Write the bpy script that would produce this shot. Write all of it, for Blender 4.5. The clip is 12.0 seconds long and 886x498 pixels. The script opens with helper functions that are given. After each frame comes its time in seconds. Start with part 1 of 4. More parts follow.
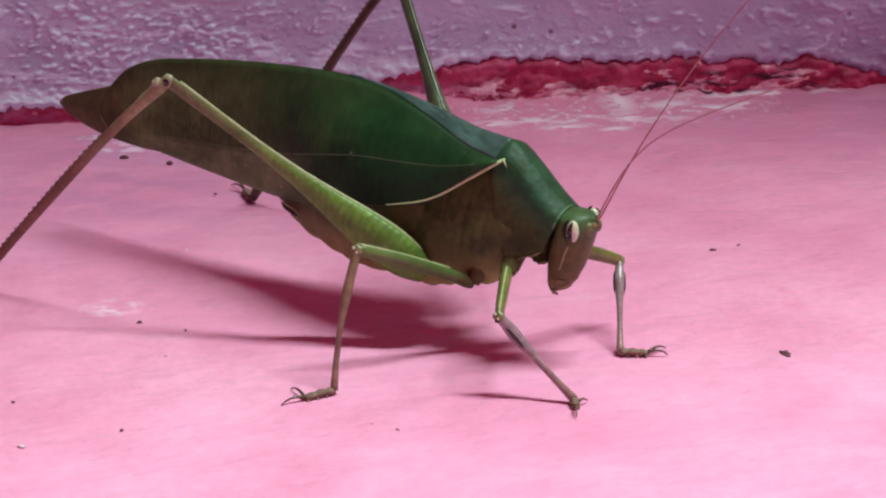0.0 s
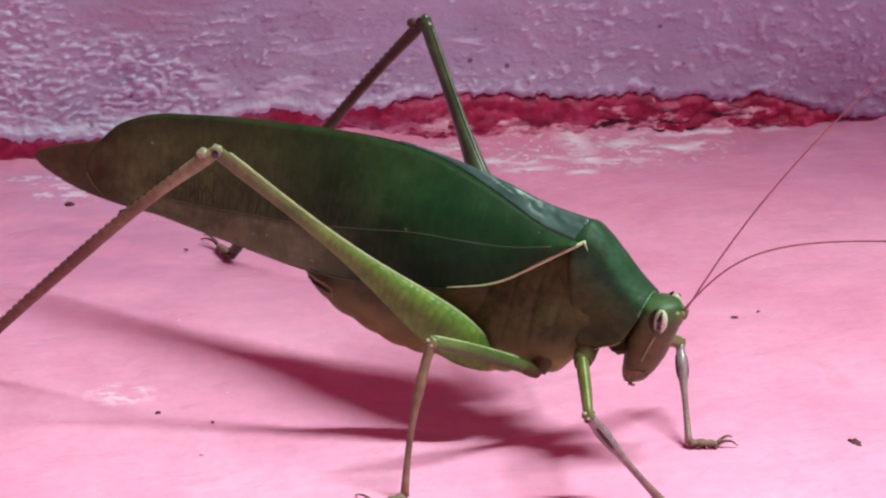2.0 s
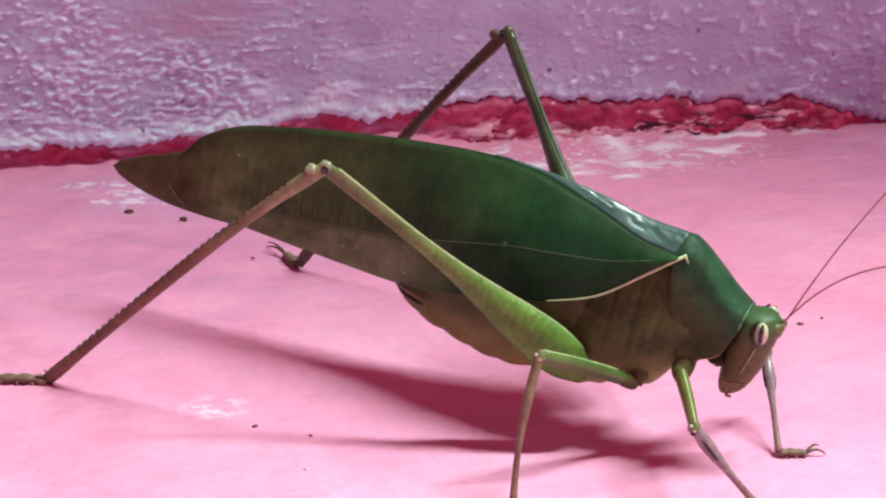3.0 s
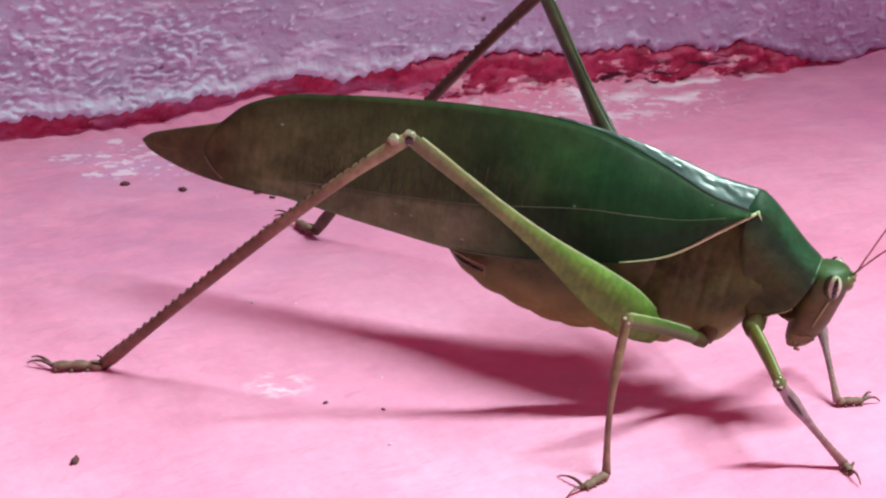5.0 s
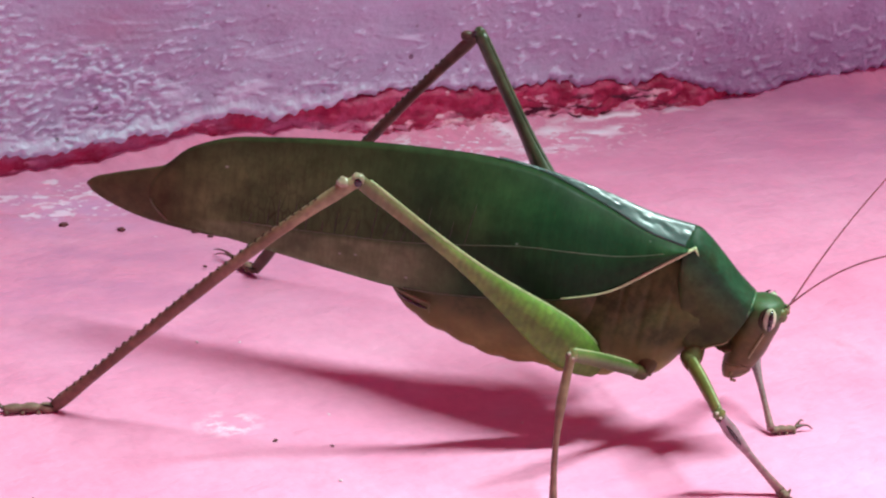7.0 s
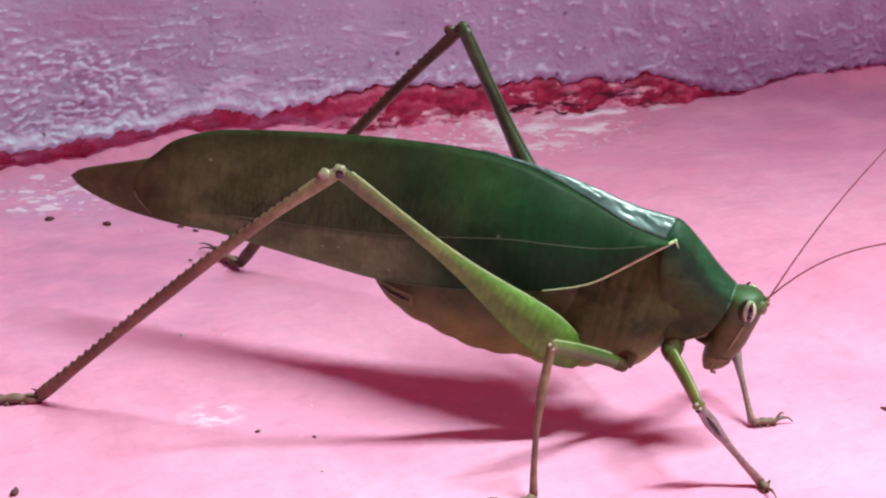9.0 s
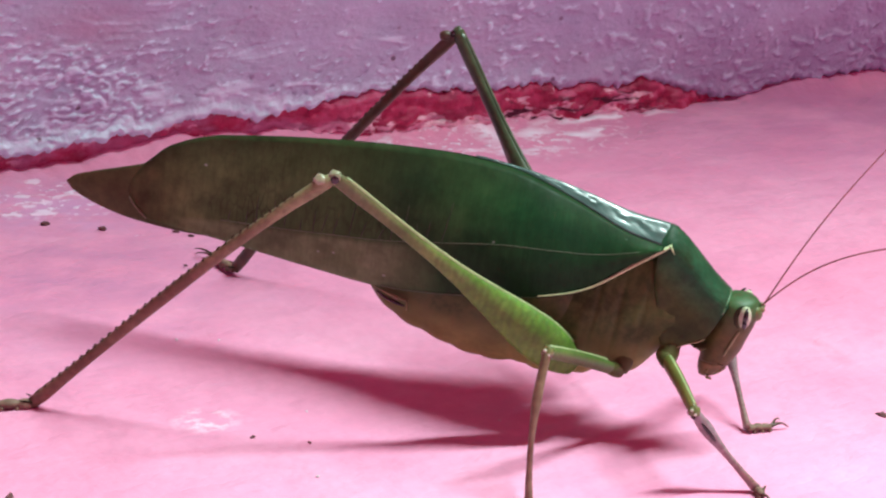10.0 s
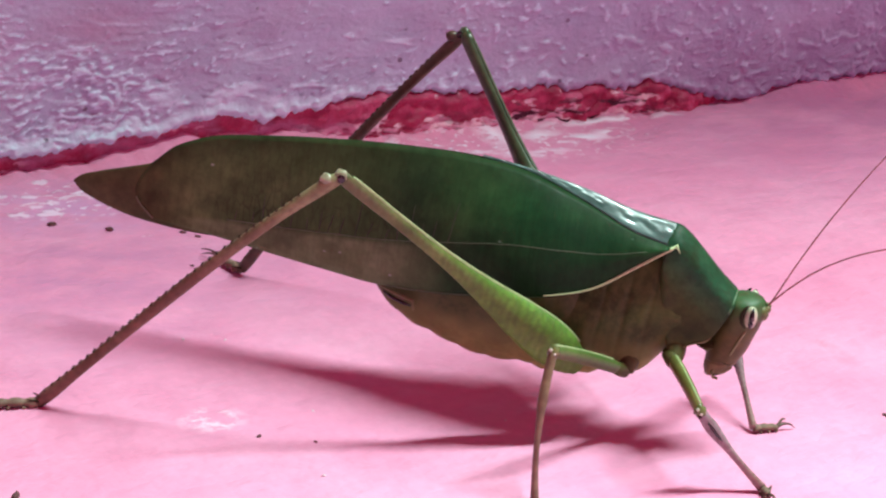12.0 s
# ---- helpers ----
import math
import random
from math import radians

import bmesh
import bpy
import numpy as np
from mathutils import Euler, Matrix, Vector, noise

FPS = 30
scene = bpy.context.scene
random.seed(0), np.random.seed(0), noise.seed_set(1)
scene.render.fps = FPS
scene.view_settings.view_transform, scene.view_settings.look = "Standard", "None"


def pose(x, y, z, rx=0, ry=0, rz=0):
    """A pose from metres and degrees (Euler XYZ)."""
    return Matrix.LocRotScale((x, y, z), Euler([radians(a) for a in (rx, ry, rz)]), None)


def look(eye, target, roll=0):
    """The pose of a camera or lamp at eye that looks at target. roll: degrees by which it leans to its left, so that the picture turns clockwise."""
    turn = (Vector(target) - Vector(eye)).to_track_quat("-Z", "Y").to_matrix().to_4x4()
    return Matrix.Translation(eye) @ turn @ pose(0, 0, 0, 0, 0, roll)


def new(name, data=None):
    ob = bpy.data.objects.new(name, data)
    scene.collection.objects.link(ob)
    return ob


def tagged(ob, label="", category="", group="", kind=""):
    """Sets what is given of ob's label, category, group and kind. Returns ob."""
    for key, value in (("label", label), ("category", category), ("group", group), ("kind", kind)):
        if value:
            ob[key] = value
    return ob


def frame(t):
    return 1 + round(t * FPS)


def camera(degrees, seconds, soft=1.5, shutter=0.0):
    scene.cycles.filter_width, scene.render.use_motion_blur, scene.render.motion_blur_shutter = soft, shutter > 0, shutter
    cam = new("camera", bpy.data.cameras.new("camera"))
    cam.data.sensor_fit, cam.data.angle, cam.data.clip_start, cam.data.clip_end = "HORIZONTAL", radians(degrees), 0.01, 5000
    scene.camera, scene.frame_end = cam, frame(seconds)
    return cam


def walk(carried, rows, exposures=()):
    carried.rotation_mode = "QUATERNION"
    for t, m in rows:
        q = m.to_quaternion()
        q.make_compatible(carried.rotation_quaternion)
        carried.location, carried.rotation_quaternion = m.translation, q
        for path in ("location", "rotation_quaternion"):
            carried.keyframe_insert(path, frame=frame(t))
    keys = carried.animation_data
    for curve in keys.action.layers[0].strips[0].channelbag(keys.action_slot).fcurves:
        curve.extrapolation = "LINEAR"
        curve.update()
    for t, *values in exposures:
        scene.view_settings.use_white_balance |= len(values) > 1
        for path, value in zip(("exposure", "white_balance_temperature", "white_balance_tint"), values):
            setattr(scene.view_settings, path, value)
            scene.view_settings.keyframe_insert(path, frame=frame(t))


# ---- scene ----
cam = camera(25.12, 12.0, soft=2.3)
PATH = [
    (0, (0.06045, -0.17997, 0.07507), (0.01920, -0.04704, 0.01915), 0.80),
    (0.5, (0.05422, -0.17564, 0.07553), (0.01965, -0.04148, 0.01803), 2.03),
    (1, (0.04339, -0.17281, 0.07587), (0.01537, -0.03736, 0.01784), 3.24),
    (1.5, (0.03503, -0.17167, 0.07580), (0.01358, -0.03519, 0.01738), 4.19),
    (2, (0.02437, -0.17019, 0.07802), (0.00727, -0.03292, 0.02003), 4.92),
    (2.5, (0.01910, -0.17078, 0.07836), (0.00428, -0.03314, 0.02061), 5.22),
    (3, (0.00917, -0.17210, 0.07960), (-0.00129, -0.03451, 0.02079), 5.85),
    (3.5, (0.00133, -0.17036, 0.07823), (-0.00450, -0.03325, 0.01767), 6.46),
    (5.3, (-0.01898, -0.17021, 0.07824), (-0.00826, -0.03365, 0.01712), 6.85),
    (5.5, (-0.02019, -0.17056, 0.07874), (-0.00834, -0.03381, 0.01823), 6.92),
    (6, (-0.02217, -0.17067, 0.08016), (-0.00837, -0.03375, 0.02047), 6.94),
    (6.5, (-0.02175, -0.17161, 0.07986), (-0.00629, -0.03457, 0.02086), 7.16),
    (7, (-0.02114, -0.17269, 0.08033), (-0.00489, -0.03564, 0.02157), 7.30),
    (9, (-0.01997, -0.17412, 0.07987), (-0.00347, -0.03693, 0.02150), 7.39),
    (9.5, (-0.02012, -0.17394, 0.07991), (-0.00354, -0.03670, 0.02170), 7.42),
    (10, (-0.01992, -0.17401, 0.08003), (-0.00315, -0.03674, 0.02193), 7.48),
    (10.5, (-0.02031, -0.17432, 0.08006), (-0.00348, -0.03700, 0.02210), 7.50),
    (11, (-0.02083, -0.17412, 0.08025), (-0.00417, -0.03674, 0.02237), 7.48),
    (11.5, (-0.02056, -0.17416, 0.07992), (-0.00445, -0.03673, 0.02203), 7.38),
    (12, (-0.01978, -0.17437, 0.07957), (-0.00361, -0.03687, 0.02185), 7.43),
]
walk(cam, [(t, look(eye, target, roll)) for t, eye, target, roll in PATH],
     exposures=[(0, -0.43, 6670, 7), (0.5, -0.34, 6670, 4), (1.0, -0.25, 6660, 3), (1.5, -0.16, 6650, 2), (2.0, -0.15, 6640, 2), (2.5, -0.02, 6620, 1), (3.5, 0.10, 6580, -1),
                (5.5, 0.01, 6400, -2), (6.5, 0.08, 6350, -2), (9.0, 0.08, 6335, -3), (12.0, 0.07, 6335, -4)])

# ---------------------------------------------------------------- light
world = bpy.data.worlds.new("world")
scene.world = world
world.use_nodes = True
world.node_tree.nodes["Background"].inputs[0].default_value = (0.8, 0.75, 0.8, 1)
world.node_tree.nodes["Background"].inputs[1].default_value = 0.0

# a tube lamp high on the wall, facing out into the room and down
LAMP_AT = Vector((0.24, 0.02, 0.60))
LAMP_TURN, LAMP_DOWN = radians(21), radians(13.2)
LAMP_LONG = Vector((math.cos(LAMP_TURN), math.sin(LAMP_TURN), 0.0))
LAMP_WAY = Vector((math.sin(LAMP_TURN) * math.cos(LAMP_DOWN), -math.cos(LAMP_TURN) * math.cos(LAMP_DOWN), -math.sin(LAMP_DOWN)))
lamp_data = bpy.data.lights.new("wall_lamp", "AREA")
lamp_data.shape, lamp_data.size, lamp_data.size_y = "RECTANGLE", 0.36, 0.12
lamp_data.energy, lamp_data.color = 49.0, (0.85, 1.0, 1.0)
lamp = new("wall_lamp", lamp_data)
back = -LAMP_WAY
side = (LAMP_LONG - back * LAMP_LONG.dot(back)).normalized()
lamp.matrix_world = Matrix.Translation(LAMP_AT) @ Matrix((side, back.cross(side), back)).transposed().to_4x4()

CM = 0.01
WALL_TURN = 28.758                     # the wall's direction, degrees from +x
WALL_AT = (0.0, 4.907)                 # a point of the wall's foot, cm


# ---------------------------------------------------------------- materials
class Nodes:
    """Short hand for a node material."""

    def __init__(self, name):
        self.material = bpy.data.materials.new(name)
        self.material.use_nodes = True
        self.tree = self.material.node_tree
        self.bsdf = self.tree.nodes["Principled BSDF"]
        self.out = self.tree.nodes["Material Output"]
        self.coords = self.tree.nodes.new("ShaderNodeTexCoord").outputs["Object"]

    def node(self, kind, **values):
        n = self.tree.nodes.new(kind)
        for key, value in values.items():
            setattr(n, key, value)
        return n

    def link(self, a, b):
        self.tree.links.new(a, b)

    def feed(self, socket, value):
        if isinstance(value, bpy.types.NodeSocket):
            self.link(value, socket)
        else:
            socket.default_value = value

    def scaled(self, scale, shift=(0, 0, 0)):
        m = self.node("ShaderNodeMapping")
        self.link(self.coords, m.inputs["Vector"])
        m.inputs["Scale"].default_value = scale if isinstance(scale, tuple) else (scale,) * 3
        m.inputs["Location"].default_value = shift
        return m.outputs[0]

    def noise(self, scale, detail=4.0, rough=0.55, shift=(0, 0, 0)):
        n = self.node("ShaderNodeTexNoise")
        self.link(self.scaled(scale, shift), n.inputs["Vector"])
        n.inputs["Scale"].default_value, n.inputs["Detail"].default_value, n.inputs["Roughness"].default_value = 1.0, detail, rough
        return n.outputs["Fac"]

    def ramp(self, fac, stops, smooth=False):
        r = self.node("ShaderNodeValToRGB")
        self.link(fac, r.inputs[0])
        ramp = r.color_ramp
        ramp.interpolation = "EASE" if smooth else "LINEAR"
        while len(ramp.elements) < len(stops):
            ramp.elements.new(0.5)
        for e, (at, colour) in zip(ramp.elements, stops):
            e.position = at
            e.color = (*colour, 1) if isinstance(colour, tuple) else (colour,) * 3 + (1,)
        return r.outputs[0]

    def math(self, op, a, b=0.0, clamp=False):
        m = self.node("ShaderNodeMath", operation=op, use_clamp=clamp)
        self.feed(m.inputs[0], a), self.feed(m.inputs[1], b)
        return m.outputs[0]

    def mix(self, fac, a, b, blend="MIX"):
        m = self.node("ShaderNodeMix", data_type="RGBA", blend_type=blend)
        self.feed(m.inputs[0], fac)
        for socket, value in ((m.inputs[6], a), (m.inputs[7], b)):
            self.feed(socket, (*value, 1) if isinstance(value, tuple) else value)
        return m.outputs[2]

    def axis(self, name):
        s = self.node("ShaderNodeSeparateXYZ")
        self.link(self.coords, s.inputs[0])
        return s.outputs[name]

    def spot(self, x, y, rx, ry, hard=0.4):
        """1 inside an ellipse about (x, y), falling to 0 at its rim; cm."""
        m = self.node("ShaderNodeMapping")
        self.link(self.coords, m.inputs["Vector"])
        m.inputs["Scale"].default_value = (1 / (rx * CM), 1 / (ry * CM), 0)
        m.inputs["Location"].default_value = (-x / rx, -y / ry, 0)
        length = self.node("ShaderNodeVectorMath", operation="LENGTH")
        self.link(m.outputs[0], length.inputs[0])
        return self.math("DIVIDE", self.math("SUBTRACT", 1.0, length.outputs["Value"]), hard, True)

    def bump(self, height, strength, distance):
        b = self.node("ShaderNodeBump")
        b.inputs["Strength"].default_value, b.inputs["Distance"].default_value = strength, distance
        self.link(height, b.inputs["Height"])
        if self.bsdf.inputs["Normal"].is_linked:
            self.link(self.bsdf.inputs["Normal"].links[0].from_socket, b.inputs["Normal"])
        self.link(b.outputs[0], self.bsdf.inputs["Normal"])
        return self

    def finish(self, colour, rough=0.5, spec=0.5, translucent=0.0, coat=0.0):
        self.feed(self.bsdf.inputs["Base Color"], (*colour, 1) if isinstance(colour, tuple) else colour)
        self.feed(self.bsdf.inputs["Roughness"], rough)
        self.bsdf.inputs["Specular IOR Level"].default_value = spec
        self.bsdf.inputs["Coat Weight"].default_value = coat
        if translucent:
            t, m = self.node("ShaderNodeBsdfTranslucent"), self.node("ShaderNodeMixShader")
            self.feed(t.inputs[0], (*colour, 1) if isinstance(colour, tuple) else colour)
            m.inputs[0].default_value = translucent
            self.link(self.bsdf.outputs[0], m.inputs[1]), self.link(t.outputs[0], m.inputs[2])
            self.link(m.outputs[0], self.out.inputs[0])
        return self.material


# chalky scuffs by the wall: along it, out from it, half length, half width, cm
SCUFFS = ((-0.7, -0.80, 0.60, 0.20), (-0.15, -0.74, 0.55, 0.17), (0.45, -0.80, 0.60, 0.16), (1.05, -0.85, 0.28, 0.36), (1.1, -0.30, 0.30, 0.50), (1.45, -0.97, 0.45, 0.18),
          (1.7, -0.45, 0.45, 0.24), (2.25, -0.62, 0.70, 0.17), (2.7, -0.55, 0.40, 0.14), (0.2, -1.05, 0.45, 0.12), (-0.35, -0.30, 0.45, 0.20), (0.8, -1.25, 0.25, 0.12))

# larger bare spots at the other end
BARE = ((-4.71, -0.27, 0.12, 0.09), (-4.99, -0.58, 0.10, 0.10), (-5.0, -0.82, 0.13, 0.15), (-4.78, -0.81, 0.10, 0.10), (-4.92, -1.07, 0.22, 0.12), (-5.23, -1.01, 0.16, 0.20),
        (-4.50, -0.74, 0.26, 0.10), (-5.35, -0.55, 0.26, 0.12), (-4.62, -0.98, 0.10, 0.06), (-4.24, -1.92, 0.25, 0.05))


def floor_paint():
    n = Nodes("pink_floor_paint")
    tone = n.ramp(n.noise(70, 5), [(0.3, (0.66, 0.275, 0.42)), (0.5, (0.74, 0.34, 0.50)), (0.72, (0.78, 0.40, 0.56))])
    fine = n.ramp(n.noise(900, 3), [(0.35, 0.86), (0.65, 1.0)])
    colour = n.mix(0.5, tone, n.mix(1.0, tone, fine, "MULTIPLY"))
    broad = n.ramp(n.noise((26, 44, 20), 4, 0.6, (2, 7, 0)), [(0.38, 0.0), (0.66, 0.5)])
    colour = n.mix(broad, colour, (0.64, 0.23, 0.38))
    # mottled grime beside the wall at one end, widened to paint in dimness
    grime_dimming = n.math("MULTIPLY", n.spot(-5.4, -2.4, 4.0, 2.6, 1.0), n.ramp(n.noise((110, 200, 100), 5, 0.62, (6, 2, 0)), [(0.36, 0.1), (0.60, 0.85)]))
    colour = n.mix(grime_dimming, colour, (0.50, 0.23, 0.39))
    stain = n.math("MULTIPLY", n.spot(-4.75, -0.95, 1.15, 1.0, 0.8), n.ramp(n.noise((170, 260, 100), 5, 0.6, (8, 2, 0)), [(0.38, 0.0), (0.56, 0.7)]))
    colour = n.mix(stain, colour, (0.56, 0.34, 0.56))
    # darker mauve patch at the other end, the light's falloff painted in
    light_mask = n.math("MULTIPLY", n.spot(6.6, -0.6, 6.2, 4.4, 0.9), n.ramp(n.noise((60, 110, 60), 5, 0.6, (1, 3, 0)), [(0.30, 0.25), (0.58, 0.85)]))
    colour = n.mix(light_mask, colour, (0.45, 0.185, 0.34))
    # bare, chalky scuffs along the wall's foot and one on the open floor
    flakes = n.ramp(n.noise((220, 430, 300), 7, 0.64), [(0.445, 0.0), (0.50, 1.0)])
    fleck2 = n.ramp(n.noise((430, 620, 300), 5, 0.65, (3, 1, 0)), [(0.48, 0.0), (0.58, 1.0)])
    chips = n.ramp(n.noise((780, 1050, 300), 4, 0.6, (7, 3, 0)), [(0.575, 0.0), (0.610, 0.9)])
    band = n.spot(2.9, -0.20, 1.7, 0.10, 0.9)
    for x, y, rx, ry in SCUFFS:
        band = n.math("MAXIMUM", band, n.spot(x, y, rx, ry, 0.9))
    thin = n.math("MULTIPLY", n.spot(0.9, -0.60, 2.9, 0.75, 0.8), chips)
    left = n.math("MULTIPLY", n.spot(-4.55, -0.80, 1.15, 0.62, 0.8), chips)
    bare = n.spot(-4.45, -0.45, 0.10, 0.06, 0.6)
    for x, y, rx, ry in BARE:
        bare = n.math("MAXIMUM", bare, n.spot(x, y, rx, ry, 0.6))
    bare = n.ramp(n.math("MULTIPLY", bare, n.ramp(n.noise((420, 700, 300), 5, 0.6, (5, 5, 1)), [(0.42, 0.0), (0.58, 1.0)])), [(0.22, 0.0), (0.55, 0.62)])
    left = n.math("MAXIMUM", left, bare)
    scuff = n.math("MAXIMUM", n.math("MULTIPLY", band, flakes), n.math("MAXIMUM", thin, left))
    scuff = n.math("MULTIPLY", scuff, 0.95)
    scuff = n.math("MAXIMUM", scuff, n.math("MULTIPLY", n.math("MULTIPLY", n.spot(-5.34, -5.62, 0.34, 0.26, 0.6), fleck2), 0.5))
    colour = n.mix(scuff, colour, (0.88, 0.86, 0.95))
    # faint rubbed marks, brushed one way
    rubbed = n.ramp(n.noise((36, 150, 60), 5, 0.6, (2, 9, 0)), [(0.56, 0.0), (0.72, 0.20)])
    colour = n.mix(rubbed, colour, (0.80, 0.50, 0.64))
    # a rubbed, darker streak
    streak = n.math("MULTIPLY", n.spot(1.05, -6.4, 0.16, 0.5, 0.8), n.ramp(n.noise(400, 4), [(0.4, 0.0), (0.7, 1.0)]))
    colour = n.mix(n.math("MULTIPLY", streak, 0.5), colour, (0.60, 0.16, 0.25))
    n.bump(n.noise((110, 190, 100), 5, 0.55), 0.7, 0.0016)
    n.bump(n.noise((130, 420, 100), 4, 0.6, (5, 5, 0)), 0.22, 0.0007)
    n.bump(n.noise(1500, 3), 0.15, 0.0002)
    n.bump(scuff, 0.5, 0.0003)
    return n.finish(colour, n.ramp(n.noise(250, 4), [(0.3, 0.5), (0.7, 0.68)]), 0.16)


def plaster():
    n = Nodes("mauve_plaster")
    tone = n.ramp(n.noise(110, 5), [(0.3, (0.355, 0.468, 0.590)), (0.55, (0.43, 0.585, 0.70)), (0.75, (0.49, 0.65, 0.75))])
    streaks = n.ramp(n.noise((45, 45, 320), 5, 0.6, (1, 6, 3)), [(0.42, 0.0), (0.68, 0.45)])
    tone = n.mix(streaks, tone, (0.50, 0.60, 0.76))
    # bluish whitewash on the raised grain, mostly grazing light painted in
    raised = n.node("ShaderNodeAttribute", attribute_name="wear_light").outputs["Fac"]
    light_mask = n.math("ADD", n.math("MULTIPLY", n.noise((420, 420, 650), 5, 0.6), 0.6), n.math("MULTIPLY", raised, 0.85))
    wash_light = n.ramp(light_mask, [(0.54, 0.0), (0.84, 1.0)])
    colour = n.mix(n.math("MULTIPLY", wash_light, 0.9), tone, (0.63, 0.93, 1.0))
    rosy = n.ramp(n.noise((50, 50, 80), 3, 0.5, (9, 4, 2)), [(0.46, 0.0), (0.75, 0.4)])
    blot = n.node("ShaderNodeMapping")
    n.link(n.coords, blot.inputs["Vector"])
    blot.inputs["Scale"].default_value, blot.inputs["Location"].default_value = (1 / 0.0095, 0, 1 / 0.0045), (4.25, 0, -3.55)
    reach = n.node("ShaderNodeVectorMath", operation="LENGTH")
    n.link(blot.outputs[0], reach.inputs[0])
    rosy = n.math("MAXIMUM", rosy, n.math("MULTIPLY", n.math("SUBTRACT", n.math("ADD", 0.85, n.math("MULTIPLY", n.noise(240, 4), 0.5)), reach.outputs["Value"], True), 0.8, True))
    colour = n.mix(n.math("MULTIPLY", rosy, n.math("SUBTRACT", 1.0, raised, True)), colour, (0.42, 0.37, 0.49))
    pits = n.node("ShaderNodeTexVoronoi")
    n.link(n.scaled((250, 250, 290), (0.3, 0.7, 0.2)), pits.inputs["Vector"])
    pits.inputs["Scale"].default_value = 1.0
    choice = n.node("ShaderNodeSeparateColor")
    n.link(pits.outputs["Color"], choice.inputs[0])
    dots = n.math("MULTIPLY", n.ramp(pits.outputs["Distance"], [(0.060, 1.0), (0.105, 0.0)]), n.math("GREATER_THAN", choice.outputs[0], 0.62))
    colour = n.mix(n.math("MULTIPLY", dots, 0.8), colour, (0.10, 0.05, 0.10))
    # mauve tone, deeper towards the right end
    mauve_mask = n.math("MULTIPLY", n.math("DIVIDE", n.math("SUBTRACT", n.axis("X"), 0.008), 0.040, True), n.ramp(n.noise((80, 80, 110), 5, 0.6, (2, 2, 6)), [(0.34, 0.2), (0.62, 0.9)]))
    colour = n.mix(mauve_mask, colour, (0.29, 0.285, 0.43))
    # unseen upper wall made deep pink, so its bounce reddens the shadows
    high = n.math("DIVIDE", n.math("SUBTRACT", n.math("ADD", n.axis("Z"), n.math("MULTIPLY", n.noise(120, 4), 0.012)), 0.050), 0.004, True)
    colour = n.mix(high, colour, (0.44, 0.055, 0.13))
    n.bump(n.noise((1100, 1100, 1500), 4, 0.6), 0.28, 0.0004)
    n.bump(n.noise((420, 420, 560), 4, 0.55), 0.28, 0.0005)
    return n.finish(colour, 0.62, 0.3)


def red_paint():
    n = Nodes("old_red_paint")
    tone = n.ramp(n.noise(260, 5), [(0.3, (0.24, 0.012, 0.055)), (0.52, (0.43, 0.040, 0.125)), (0.74, (0.60, 0.18, 0.32))])
    low = n.math("SUBTRACT", 1.0, n.math("DIVIDE", n.axis("Z"), 0.0040), True)
    low = n.math("MULTIPLY", low, n.math("DIVIDE", n.math("ADD", n.axis("X"), 0.024), 0.010, True))
    flakes = n.ramp(n.math("ADD", n.noise((190, 190, 520), 4, 0.6), n.math("MULTIPLY", low, 0.26)), [(0.630, 0.0), (0.670, 1.0)])
    end = n.math("SUBTRACT", 1.0, n.math("DIVIDE", n.math("SUBTRACT", n.axis("X"), 0.034), 0.009, True))
    colour = n.mix(n.math("MULTIPLY", flakes, n.math("MULTIPLY", end, 0.9)), tone, (0.84, 0.66, 0.72))
    mauve_mask = n.ramp(n.noise((110, 110, 330), 5, 0.62, (8, 3, 5)), [(0.45, 0.0), (0.60, 0.85)])
    colour = n.mix(n.math("MULTIPLY", mauve_mask, n.math("DIVIDE", n.math("SUBTRACT", -0.004, n.axis("X")), 0.012, True)), colour, (0.52, 0.27, 0.42))
    far = n.math("DIVIDE", n.math("SUBTRACT", n.axis("X"), 0.008), 0.012, True)
    cracks = n.ramp(n.noise((200, 200, 1100), 4, 0.55, (4, 1, 7)), [(0.40, 1.0), (0.46, 0.0)])
    colour = n.mix(n.math("MULTIPLY", n.math("MULTIPLY", cracks, n.math("MAXIMUM", end, 0.25)), n.math("MULTIPLY", n.math("MULTIPLY", low, 2.4, True), n.math("ADD", 0.35, far, True))), colour, (0.07, 0.010, 0.030))
    n.bump(n.noise(500, 5, 0.65), 0.8, 0.0008)
    return n.finish(colour, 0.45, 0.4)


def room_paint(name, colour):
    n = Nodes(name)
    c = n.mix(n.noise(3, 4), colour, tuple(v * 0.85 for v in colour))
    n.bump(n.noise(60, 4), 0.2, 0.002)
    return n.finish(c, 0.7, 0.3)


def chitin(name, dark, light, scale=250, rough=0.42, spec=0.5, translucent=0.0, pits=900, coat=0.0):
    """Insect skin: two-scale colour and fine pits."""
    n = Nodes(name)
    c = n.ramp(n.noise(scale, 5), [(0.32, dark), (0.68, light)])
    c = n.mix(n.ramp(n.noise(pits * 1.7, 3), [(0.4, 0.35), (0.6, 0.0)]), c, tuple(v * 0.6 for v in dark))
    n.bump(n.noise(pits, 4), 0.25, 0.00012)
    return n.finish(c, rough, spec, translucent, coat)


